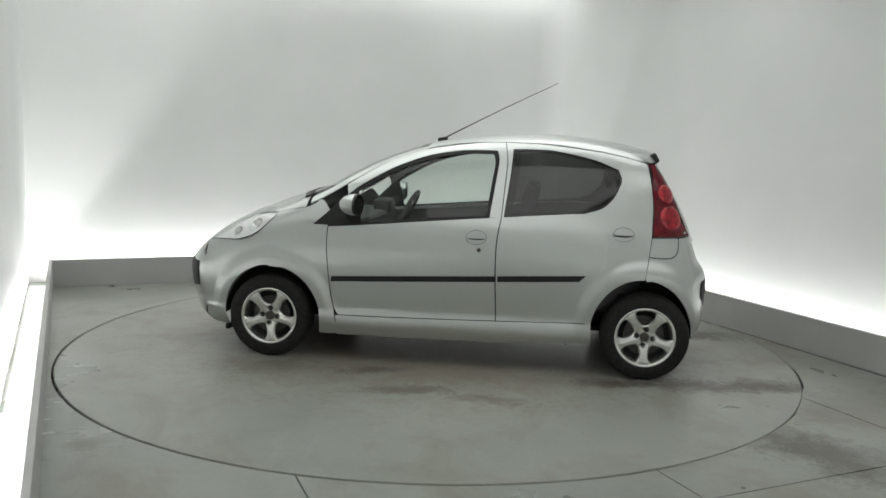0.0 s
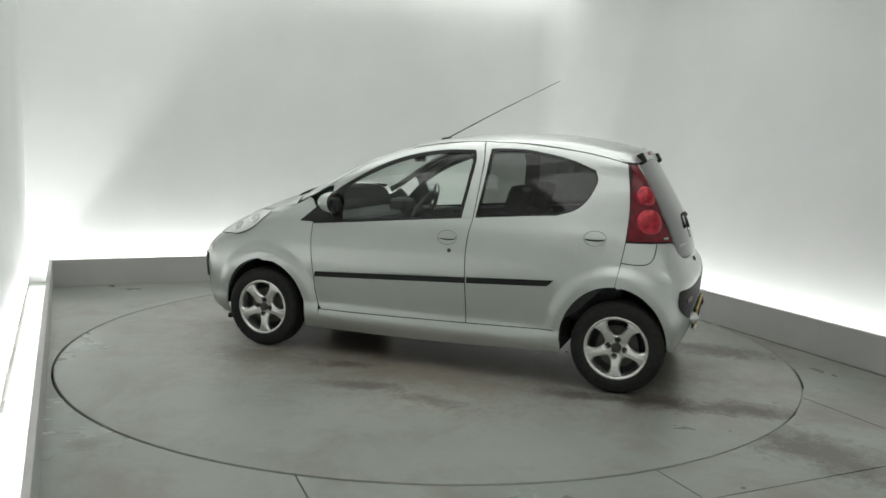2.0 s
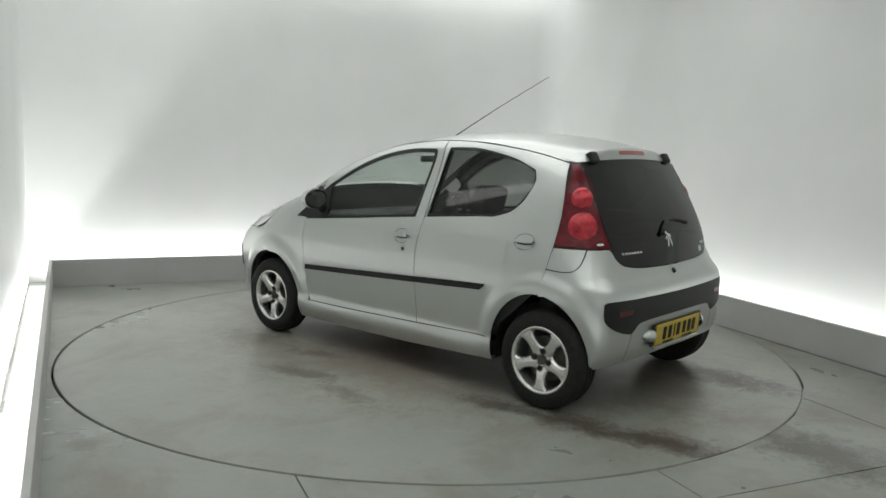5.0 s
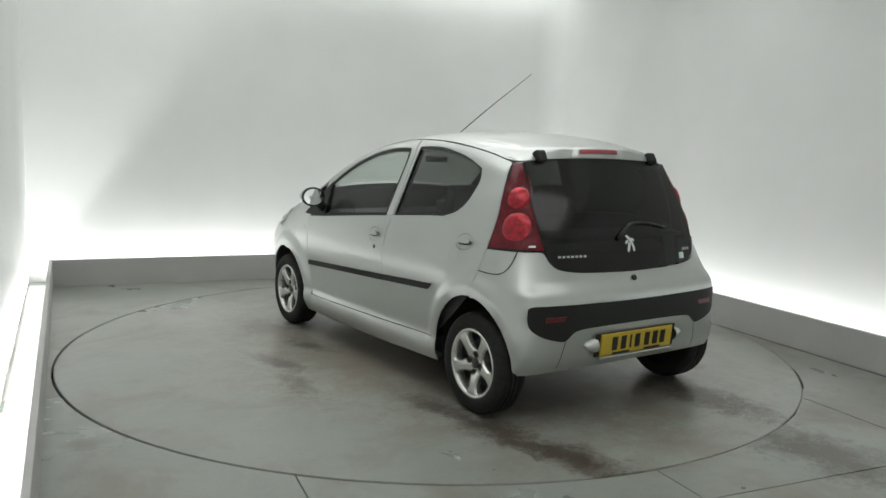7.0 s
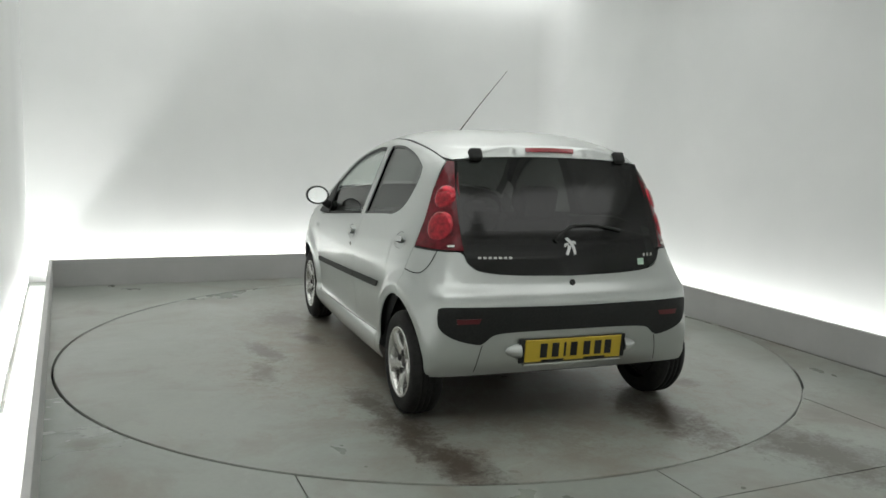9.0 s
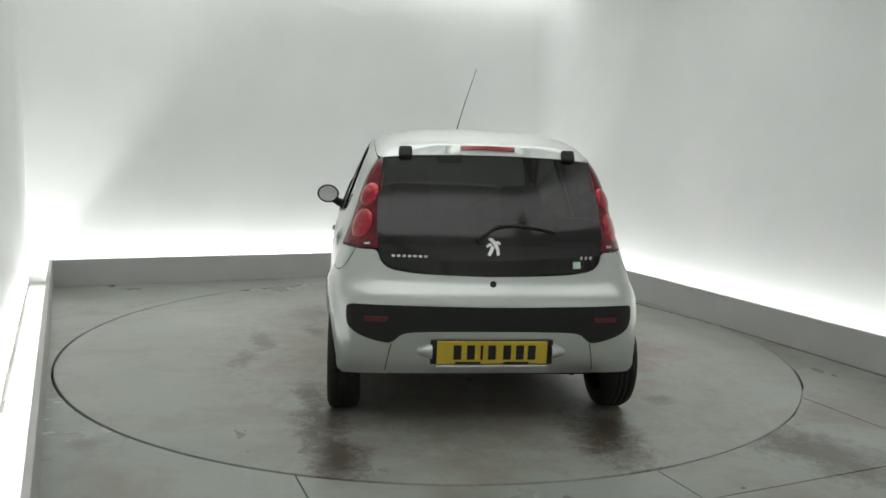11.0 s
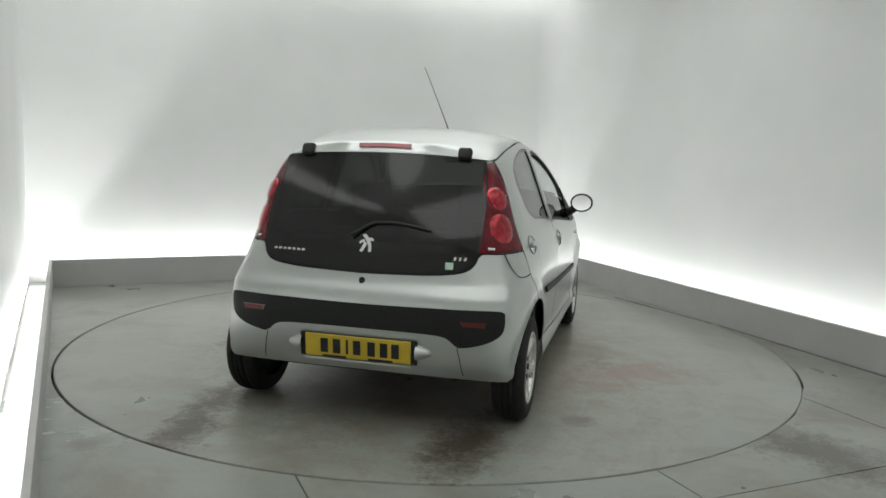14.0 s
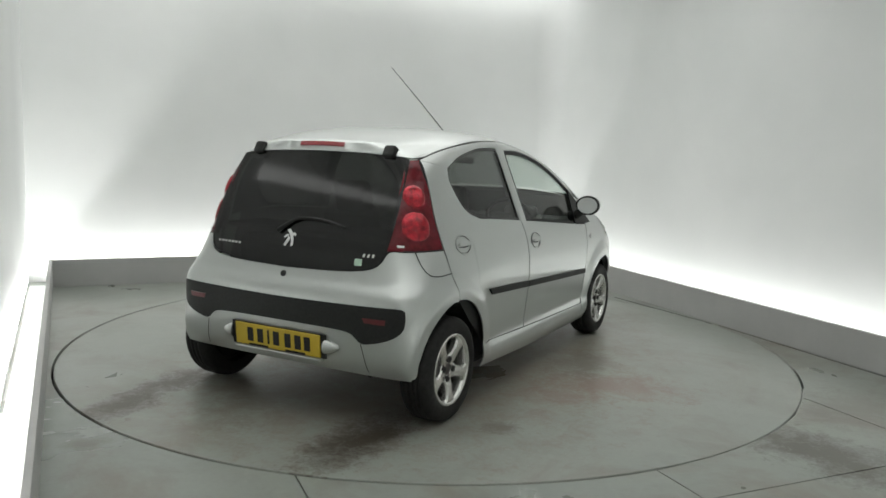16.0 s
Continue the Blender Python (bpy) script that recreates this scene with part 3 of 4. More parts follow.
def doors(sg):
    # front door: lower skin, and the frame round its window
    low_f = [("side", [(0.797, 0.850), (0.588, 0.868), (-0.10, 0.933), (-0.268, 0.945)], [(0.722, 0.302), (0.40, 0.305), (-0.10, 0.315), (-0.258, 0.319)], 44, 30,
              [(0.797, 0.850), (0.799, 0.74), (0.787, 0.573), (0.769, 0.43), (0.748, 0.335), (0.722, 0.302)], [(-0.268, 0.945), (-0.249, 0.83), (-0.244, 0.66), (-0.258, 0.319)])]
    top_f = [("side", [(0.700, 1.108), (0.613, 1.168), (0.414, 1.278), (0.206, 1.349), (-0.111, 1.393), (-0.270, 1.399)],
              [(0.690, 1.048), (0.613, 1.112), (0.409, 1.230), (0.202, 1.308), (-0.009, 1.346), (-0.225, 1.352)], 30, 5),
             ("side", [(-0.225, 1.352), (-0.240, 1.30), (-0.236, 1.24), (-0.199, 0.944)], [(-0.270, 1.398), (-0.287, 1.30), (-0.284, 1.20), (-0.268, 0.945)], 16, 6)]
    door = panel("front_door", low_f + top_f, PAINT, car, "silver front door with black strip and oval handle", sg=sg)
    # rear door
    arc = arch(1, 8, 91, 14)
    low_r = [("side", [(-0.274, 0.948), (-0.50, 0.968), (-0.771, 0.988), (-1.0, 0.985), (-1.174, 0.98)],
              [(-0.2635, 0.319), (-0.50, 0.325), (-0.70, 0.330), (-0.80, 0.333)] + arc, 56, 34,
              [(-0.2755, 0.948), (-0.2565, 0.83), (-0.2515, 0.66), (-0.2655, 0.319)], [(-1.174, 0.98), (-1.170, 0.871), (-1.161, 0.79), (-1.150, 0.71), arc[-1]])]
    top_r = [("side", [(-0.276, 1.399), (-0.497, 1.395), (-0.809, 1.363), (-1.00, 1.330), (-1.138, 1.295)],
              [(-0.318, 1.362), (-0.45, 1.365), (-0.586, 1.357), (-0.81, 1.314), (-0.965, 1.256)], 26, 6),
             ("side", [(-1.138, 1.293), (-1.162, 1.166), (-1.174, 1.05), (-1.174, 0.98)],
              [(-0.965, 1.256), (-0.985, 1.20), (-0.972, 1.150), (-0.935, 1.080), (-0.870, 1.022), (-0.771, 0.990)], 22, 12),
             ("side", [(-0.276, 1.398), (-0.2925, 1.30), (-0.290, 1.20), (-0.274, 0.948)], [(-0.322, 1.362), (-0.312, 1.20), (-0.284, 0.950)], 14, 4)]
    rdoor = panel("rear_door", low_r + top_r, PAINT, car, "silver rear door whose edge follows the wheel arch", sg=sg)
    # panes with their black borders
    panel("window_border", [("side", WF_TOP + [(-0.225, 1.345)], [(0.800, 0.905), (0.735, 0.975), (0.607, 1.088), (0.40, 1.207), (0.19, 1.287), (-0.015, 1.326), (-0.20, 1.330)], 34, 3),
                            ("side", [(-0.232, 1.35), (-0.240, 1.30), (-0.236, 1.24), (-0.199, 0.947)], [(-0.20, 1.335), (-0.214, 1.29), (-0.210, 1.23), (-0.175, 0.947)], 14, 3),
                            ("side", [(0.60, 0.874), (0.2, 0.909), (-0.199, 0.947)], [(0.60, 0.888), (0.2, 0.923), (-0.199, 0.960)], 14, 3)],
          BLACK, door, "black rubber window border", off=-0.005, thick=0.006, sg=sg)
    panel("sail_panel", [("side", [(0.895, 0.862), (0.812, 0.935), (0.745, 1.000), (0.628, 1.100)], [(0.80, 0.860), (0.72, 0.864), (0.65, 0.868), (0.592, 0.872)], 16, 10)],
          BLACK, door, "black triangular mirror panel", off=0.002, sg=sg)
    panel("window_pane", [("side", [(0.735, 0.985), (0.607, 1.10), (0.40, 1.22), (0.19, 1.30), (-0.015, 1.338), (-0.215, 1.345)],
                           [(0.735, 0.86), (0.588, 0.872), (0.3, 0.90), (0.1, 0.918), (-0.05, 0.933), (-0.185, 0.945)], 24, 8)], GLASS, door, "clear door glass", off=-0.014, thick=0, sg=sg)
    panel("window_border", [ribbon("side", WR_TOP + WR_BACK[1:], 0.026, 40), ribbon("side", WR_LOW, 0.022, 14), ribbon("side", [(-0.318, 1.362), (-0.30, 1.15), (-0.281, 0.955)], 0.03, 14)],
          GLOSSBLACK, rdoor, "black window border", off=-0.005, thick=0.006, sg=sg)
    panel("window_pane", [("side", [(-0.305, 1.362), (-0.45, 1.365), (-0.586, 1.357), (-0.81, 1.314), (-0.93, 1.277), (-0.975, 1.235)],
                           [(-0.275, 0.955), (-0.50, 0.972), (-0.70, 0.985), (-0.80, 1.0), (-0.90, 1.045), (-0.972, 1.16)], 28, 12)], TINT, rdoor, "dark tinted rear side glass", off=-0.010, thick=0, sg=sg)
    # side strips
    for own, c1, c2 in ((door, [(0.765, 0.543), (0.3, 0.566), (-0.252, 0.594)], [(0.772, 0.512), (0.3, 0.534), (-0.252, 0.561)]),
                        (rdoor, [(-0.264, 0.595), (-0.5, 0.608), (-0.790, 0.622)], [(-0.264, 0.562), (-0.5, 0.574), (-0.752, 0.587)])):
        panel("side_strip", [("side", c1, c2, 20, 6)], BLACK, own, "black plastic rubbing strip", off=0.011, thick=0.014, sg=sg)
    for own, hx, hz in ((door, -0.126, 0.824), (rdoor, -1.003, 0.874)):
        door_handle(own, hx, hz, sg)
    if sg == 1:
        bm = bm_lathe([(0.0005, 0.004), (0.010, 0.004), (0.013, 0.0)], 16)
        bm.transform(Matrix.Translation(lift("side", -0.145, 0.748, 0.0, sg)[0]))
        part("key_lock", bm, STEEL, door, "round key lock")


def door_handle(own, hx, hz, sg):
    """An oval cup, laid flat with its shade drawn as dark lines, with a bar across its upper half."""
    def oval(rx, rz, n=28, up=0.0):
        return [(hx + rx * math.cos(2 * math.pi * i / (n - 1)), hz + up + rz * math.sin(2 * math.pi * i / (n - 1))) for i in range(n)]
    h = panel("door_handle", [("side", [(hx - 0.056, hz + 0.006), (hx - 0.03, hz + 0.014), (hx, hz + 0.017), (hx + 0.03, hz + 0.014), (hx + 0.056, hz + 0.006)],
                               [(hx - 0.056, hz - 0.006), (hx - 0.03, hz - 0.008), (hx, hz - 0.009), (hx + 0.03, hz - 0.008), (hx + 0.056, hz - 0.006)], 18, 6)], PAINT, own, "silver pull handle over an oval cup", off=0.020, thick=0.020, sg=sg)
    # dark ring and strip stand for the shade of a hollow cup
    panel("cup_edge_shade", [("side", oval(0.0640, 0.0430), oval(0.0615, 0.0405), 29, 2)], STEEL, h, "fine dark line drawn for the shaded edge of the cup", off=0.0015, thick=0, sg=sg)
    panel("cup_shade", [("side", [(hx - 0.050, hz - 0.006), (hx, hz - 0.008), (hx + 0.050, hz - 0.006)], [(hx - 0.044, hz - 0.012), (hx, hz - 0.016), (hx + 0.044, hz - 0.012)], 14, 4)], SEAL, h, "dark strip drawn for the shade below the handle", off=0.0018, thick=0, sg=sg)
    panel("cup_rim", [("side", oval(0.068, 0.047), oval(0.064, 0.043), 29, 2)], PAINT, h, off=0.004, thick=0.004, sg=sg)


NOSE_END = [(1.62, 0.715), (1.622, 0.60), (1.622, 0.45), (1.622, 0.30), (1.62, 0.182)]


def fenders(sg):
    arc2 = arch(0, 88, 194, 14)
    f = panel("front_wing", [("side", [(0.8045, 0.850), (0.8065, 0.74), (0.7945, 0.573), (0.7765, 0.43), (0.7555, 0.335), (0.744, 0.25), (0.744, 0.178), (0.845, 0.172)],
                              [(1.13, 0.88), (1.19, 0.76), (1.176, 0.60)] + arc2[1:], 46, 22),
                             ("side", [(0.803, 0.850), (0.92, 0.861), (1.13, 0.880)], [(0.800, 0.955), (0.85, 1.012), (0.90, 0.985), (0.96, 0.958), (1.05, 0.942), (1.155, 0.918)], 24, 8),
                             ("side", [(1.13, 0.880), (1.17, 0.80), (1.185, 0.72)], [(1.149, 0.903), (1.252, 0.795), (1.30, 0.738)], 10, 5),
                             ], PAINT, car, "silver front wing with flared arch", sg=sg)
    panel("side_repeater", [("side", [(0.902, 0.768), (0.878, 0.778), (0.855, 0.768)], [(0.902, 0.760), (0.878, 0.75), (0.855, 0.760)], 10, 4)], PAINT, f, "small oval side indicator", off=0.006, thick=0.006, sg=sg)
    # front bumper corner, headlamp
    panel("front_bumper_side", [("side", [(1.17, 0.60), (1.19, 0.72), (1.30, 0.735), (1.5, 0.735), (1.62, 0.715)],
                                 [(1.172, 0.594)] + arch(0, 86, -14, 12) + [(1.53, 0.182), (1.62, 0.182)], 44, 18, [(1.17, 0.60), (1.172, 0.594)], NOSE_END)],
          PAINT, car, "silver side of the front bumper", sg=sg)
    panel("front_frame", [("side", [(1.10, 0.93), (1.28, 0.905), (1.45, 0.83), (1.60, 0.745)], [(1.12, 0.66), (1.28, 0.68), (1.45, 0.70), (1.60, 0.70)], 16, 6)], PAINT, car, "inner front panel behind the lamp", off=-0.008, thick=0, sg=sg)
    top_l = [(1.150, 0.908), (1.28, 0.898), (1.40, 0.845), (1.50, 0.782), (1.57, 0.738)]
    low_l = [(1.150, 0.902), (1.255, 0.797), (1.38, 0.744), (1.48, 0.737), (1.57, 0.730)]
    lamp = panel("headlamp", [("side", top_l, low_l, 22, 10)], HEADLAMP, car, "clear headlamp with bright reflector", off=0.001, sg=sg)
    panel("headlamp_border", [ribbon("side", low_l, 0.005, 22)], BLACK, lamp, "thin dark border", off=0.0025, thick=0, sg=sg)
    for cx, cz, r in ((1.27, 0.848, 0.036), (1.40, 0.792, 0.032)):
        co, nr = lift("side", cx, cz, 0.001, sg)
        bm = bm_lathe([(r, 0.004), (r * 0.8, 0.001), (r * 0.3, 0.002), (0.001, 0.005)], 20, "Z")
        bm.transform(Matrix.Translation(co) @ nr.to_track_quat("Z", "Y").to_matrix().to_4x4())
        part("bulb_bowl", bm, ALLOY, lamp, "bright reflector bowl", smooth=True)


def sill(sg):
    panel("sill", [("side", [(0.74, 0.297), (0.40, 0.299), (-0.258, 0.313), (-0.60, 0.323), (-0.834, 0.328)], [(0.74, 0.170), (0.40, 0.168), (-0.2, 0.178), (-0.60, 0.196), (-0.838, 0.205)], 40, 12)],
          PAINT, car, "silver sill below the doors", sg=sg)


def seams(sg):
    """Black rubber behind the gaps between the panels."""
    panel("door_seal", [ribbon("side", [(0.800, 0.850), (0.806, 0.70), (0.797, 0.573), (0.780, 0.43), (0.752, 0.314), (0.72, 0.30)], 0.04, 24),
                        ribbon("side", [(0.72, 0.30), (0.3, 0.303), (-0.261, 0.316), (-0.79, 0.33)], 0.03, 30),
                        ribbon("side", [(-0.272, 1.39), (-0.288, 1.25), (-0.272, 0.94), (-0.256, 0.83), (-0.252, 0.66), (-0.262, 0.319)], 0.028, 30),
                        ribbon("side", LAMP_EDGE + SEAM[1:], 0.03, 30),
                        ribbon("side", [(0.70, 1.11)] + RAIL[3:], 0.03, 50)],
          SEAL, car, "black rubber seal in the panel gaps", off=-0.006, thick=0, sg=sg)


mirror_pair(doors)
mirror_pair(fenders)
mirror_pair(sill)
mirror_pair(seams)


def edge_y(pts, sg, inset=0.0):
    return [(x, sg * (half_width(x, z) - inset)) for x, z in pts]


# roof skin between the rails, and the pillars beside the windscreen
ROOF_L = [(x, rail_z(x) + 0.001) for x in (0.22, 0.0, -0.2, -0.4, -0.6, -0.8, -1.0, -1.10, -1.165)]
panel("roof", [("top", edge_y(ROOF_L, 1, 0.002), edge_y(ROOF_L, -1, 0.002), 60, 44)], PAINT, car, "silver roof panel")
PIL = [(x, rail_z(x) + 0.001) for x in (0.22, 0.35, 0.5, 0.65, 0.8, 0.93)]
for sg in (1, -1):
    panel("windscreen_pillar", [("top", edge_y(PIL, sg, 0.0), edge_y(PIL, sg, 0.05), 24, 5)], PAINT, car, "silver windscreen pillar")
panel("windscreen", [("top", edge_y(PIL, 1, 0.05), edge_y(PIL, -1, 0.05), 20, 24)], GLASS, car, "clear windscreen", off=-0.004, thick=0)
panel("windscreen_header", [("top", [(0.27, -0.50), (0.30, -0.25), (0.31, 0.0), (0.30, 0.25), (0.27, 0.50)], [(0.20, -0.55), (0.21, -0.25), (0.215, 0.0), (0.21, 0.25), (0.20, 0.55)], 24, 4)], GLOSSBLACK, car, "black band at the windscreen's top", off=-0.002, thick=0)
BON = [(0.96, 0.962), (1.05, 0.946), (1.15, 0.922), (1.28, 0.906), (1.40, 0.853), (1.50, 0.790), (1.58, 0.742), (1.66, 0.712), (1.74, 0.665)]
panel("bonnet", [("top", edge_y(BON, 1, 0.0), edge_y(BON, -1, 0.0), 34, 40)], PAINT, car, "silver bonnet")
panel("scuttle", [("top", [(0.99, -0.62), (1.07, -0.3), (1.09, 0), (1.07, 0.3), (0.99, 0.62)], [(0.93, -0.62), (1.0, -0.3), (1.02, 0), (1.0, 0.3), (0.93, 0.62)], 26, 5)], BLACK, car, "black scuttle with wiper", off=0.006)

def nose_half(sg):
    edge = [(sg * half_width(x, z), z) for x, z in NOSE_END]
    mid = [(0.0, 0.672), (0.0, 0.58), (0.0, 0.45), (0.0, 0.30), (0.0, 0.19)]
    return ("front", edge, mid, 30, 24, [edge[0], (sg * half_width(1.74, 0.66), 0.668), (sg * 0.25, 0.672), mid[0]], [edge[-1], (sg * 0.4, 0.185), mid[-1]])


nose = panel("front_bumper", [nose_half(1), nose_half(-1)], PAINT, car, "silver front bumper")
panel("grille", [("front", [(0.685, 0.578), (0.35, 0.598), (0.0, 0.602), (-0.35, 0.598), (-0.685, 0.578)], [(0.67, 0.42), (0.35, 0.372), (0.0, 0.366), (-0.35, 0.372), (-0.67, 0.42)], 40, 10)], BLACK, nose, "black grille insert", off=0.006)

# ---- the tail
def rear_curve(side_pts, sg):
    """Points of the side view taken over to the rear view."""
    return [(sg * half_width(x, z), z) for x, z in side_pts]


hatch = panel("tailgate", [("rear", [(0.535, 1.302), (0.35, 1.318), (0, 1.326), (-0.35, 1.318), (-0.535, 1.302)], [(0.548, 1.324), (0.51, 1.350), (0.35, 1.373), (0, 1.385), (-0.35, 1.373), (-0.51, 1.350), (-0.548, 1.324)], 40, 5)],
              PAINT, car, "silver tailgate rim with dark glass", off=0.002)
# one pane, from edge to edge
GL_TOP = [(0.530, 1.296), (0.35, 1.313), (0.0, 1.322), (-0.35, 1.313), (-0.530, 1.296)]
GL_LOW = [(0.535, 0.812), (0.50, 0.786), (0.44, 0.770), (0.30, 0.758), (0.0, 0.750), (-0.30, 0.758), (-0.44, 0.770), (-0.50, 0.786), (-0.535, 0.812)]
GL_SIDE = [(0.530, 1.296), (0.547, 1.20), (0.558, 1.09), (0.560, 0.95), (0.552, 0.86), (0.535, 0.812)]
panel("tailgate_glass", [("glass", GL_TOP, GL_LOW, 60, 40, GL_SIDE, [(-a, z) for a, z in GL_SIDE])], HATCHGLASS, hatch, "frameless dark tailgate glass", off=0.006, thick=0.012)


def tail_lamp(sg):
    outer = rear_curve([(-1.145, 1.292), (-1.169, 1.166), (-1.182, 1.0), (-1.180, 0.868)], sg)
    inner = [(sg * 0.515, 1.292), (sg * 0.535, 1.166), (sg * 0.540, 1.0), (sg * 0.545, 0.868)]
    lamp = panel("tail_lamp", [("rear", outer, inner, 26, 14)], REDDARK, car, "tall dark red tail lamp", off=0.001, thick=0.02)
    for cz, cy, r, tall in ((1.120, 0.605, 0.050, 1.12), (0.975, 0.640, 0.066, 1.12)):
        co, nr = lift("rear", sg * cy, cz, 0.0)
        bm = bm_lathe([(r * 1.16, -0.010), (r * 1.04, 0.0), (r * 0.9, 0.004), (r * 0.7, 0.007), (r * 0.45, 0.009), (r * 0.22, 0.0098), (0.001, 0.010)], 32, "Z")
        for v in bm.verts:
            v.co.y *= tall
        bm.transform(Matrix.Translation(co) @ nr.to_track_quat("Z", "Y").to_matrix().to_4x4())
        part("lamp_lens", bm, REDBRIGHT, lamp, "bulging round red lens", smooth=True)
    panel("reversing_lens", [("rear", [(sg * 0.590, 0.892), (sg * 0.618, 0.889)], [(sg * 0.592, 0.882), (sg * 0.620, 0.880)], 8, 4)], ALLOY, lamp, "small clear reversing lens", off=0.006, thick=0.004)


mirror_pair(tail_lamp)

# rear bumper with the flanks behind the wheels
CUT = -1.40


FLANK_END = [(CUT + 0.02, 0.858), (CUT, 0.80), (CUT - 0.02, 0.70), (CUT - 0.025, 0.60), (CUT - 0.035, 0.48), (CUT - 0.045, 0.36), (CUT - 0.04, 0.262)]


def flank(sg):
    return [("side", [(-1.175, 0.858), (-1.167, 0.80), (-1.156, 0.72)] + arch(1, 91.9, 178, 16), [(x - 0.014, z) for x, z in FLANK_END], 44, 14)]


for sg in (1, -1):
    panel("bumper_flank", flank(sg), PAINT, car, "silver bumper corner behind the wheel", off=-0.0006, thick=0.004, sg=sg)
CUTL = FLANK_END
MID = [(0.0, 0.744), (0.0, 0.70), (0.0, 0.66), (0.0, 0.58), (0.0, 0.47), (0.0, 0.36), (0.0, 0.268)]


def bumper_half(sg):
    edge = rear_curve(CUTL, sg)
    top = [edge[0], (sg * 0.575, 0.860), (sg * 0.556, 0.846), (sg * 0.543, 0.812), (sg * 0.508, 0.781), (sg * 0.44, 0.764), (sg * 0.30, 0.752), MID[0]]
    return ("rear", edge, MID, 54, 40, top, [edge[-1], (sg * 0.5, 0.264), MID[-1]])


bumper = panel("rear_bumper", [bumper_half(1), bumper_half(-1)], PAINT, car, "silver rear bumper with black insert", thick=0.003)
INS_T = [(0.700, 0.600), (0.66, 0.612), (0.40, 0.610), (0.0, 0.606), (-0.40, 0.610), (-0.66, 0.612), (-0.700, 0.600)]
INS_B = [(0.703, 0.560), (0.69, 0.50), (0.62, 0.455), (0.50, 0.427), (0.46, 0.452), (0.38, 0.480), (0.0, 0.486), (-0.38, 0.480), (-0.46, 0.452), (-0.50, 0.427), (-0.62, 0.455), (-0.69, 0.50), (-0.703, 0.560)]
panel("bumper_insert", [("rear", INS_T, INS_B, 70, 12)], BLACK, bumper, "black plastic bumper insert", off=0.004, thick=0.006)
for sg in (1, -1):
    panel("reflector", [("rear", [(sg * 0.50, 0.556), (sg * 0.62, 0.556)], [(sg * 0.51, 0.533), (sg * 0.615, 0.531)], 10, 4)], REFLECTOR, bumper, "red reflector", off=0.008, thick=0.006)

# number plate, tilted with the bumper, with plain bars in place of its characters
PL = Matrix.Translation((-1.550, 0.0, 0.386)) @ Matrix.Rotation(radians(-5), 4, "Y")
# a solid dark backing gives the shade of the plate's recess
part("recess_shade", bm_box(0.004, 0.012, -0.300, 0.300, -0.062, 0.060, 0.003, 1, PL), SEAL, bumper, "dark backing drawn for the shaded recess behind the number plate")
part("plate_lip", bm_box(-0.012, 0.020, -0.275, 0.275, -0.074, -0.0605, 0.005, 2, PL), PAINT, bumper, "silver lip below the number plate")
plate = part("number_plate", bm_box(-0.006, 0.004, -0.270, 0.270, -0.057, 0.057, 0.003, 1, PL), YELLOW, bumper, "yellow number plate with dark bars")
for k, cy in enumerate((0.150, 0.085, 0.032, -0.018, -0.092, -0.155, -0.213)):
    wide = 0.006 if k == 2 else 0.019
    part("bar", bm_box(-0.0085, -0.005, cy - wide + 0.02, cy + wide + 0.02, -0.034, 0.038, 0.001, 1, PL), SEAL, plate)
for cy, hw in ((0.118, 0.062), (-0.118, 0.062)):
    part("plate_bar", bm_box(-0.009, -0.005, cy - hw, cy + hw, -0.056, -0.045, 0.001, 1, PL), SEAL, plate)
for sg in (1, -1):
    bm = bm_lathe([(0.001, 0.075), (0.012, 0.07), (0.024, 0.05), (0.034, 0.02), (0.038, 0.0)], 24, "Z")
    bm.transform(Matrix.Translation((-1.532, sg * 0.292, 0.388)) @ Matrix.Rotation(radians(-90 * sg), 4, "X"))
    part("plate_lamp_cowl", bm, PAINT, bumper, "silver cone-shaped plate lamp cowl", smooth=True)
    panel("bumper_seam", [ribbon("rear", [(sg * 0.487, 0.425), (sg * 0.500, 0.37), (sg * 0.515, 0.285)], 0.005, 12)], STEEL, bumper, "fine seam below the insert", off=0.0012, thick=0)
    panel("corner_seam", [ribbon("side", [(-1.158, 0.748), (-1.25, 0.742), (-1.305, 0.752), (-1.330, 0.79), (-1.335, 0.858)], 0.0055, 26)], SEAL, bumper, "seam round the panel below the lamp", off=0.0012, thick=0, sg=sg)
    panel("lamp_seam", [ribbon("side", [(-1.176, 0.862), (-1.27, 0.863), (-1.375, 0.865)], 0.006, 16)], SEAL, bumper, off=-0.001, thick=0, sg=sg)
    # hinge covers on the roof's rear edge
    hb = bm_box(-0.042, 0.026, -0.034, 0.034, -0.036, 0.029, 0.016, 3, Matrix.Translation((-1.176, sg * 0.420, 1.322)) @ Matrix.Rotation(radians(30), 4, "Y"))
    part("hinge_cover", hb, BLACK, hatch, "black tailgate hinge cover", smooth=True)
panel("brake_light", [("rear", [(0.140, 1.366), (0.0, 1.369), (-0.140, 1.366)], [(0.140, 1.347), (0.0, 1.350), (-0.140, 1.347)], 20, 4)], RED, hatch, "high red brake light bar", off=0.009, thick=0.012)
bm = bm_lathe([(0.001, 0.002), (0.010, 0.002), (0.0145, 0.006), (0.016, 0.0)], 20, "Z")
co, nr = lift("rear", 0.0, 0.712, 0.001)
bm.transform(Matrix.Translation(co) @ nr.to_track_quat("Z", "Y").to_matrix().to_4x4())
part("tailgate_lock", bm, SEAL, hatch, "round black tailgate lock")
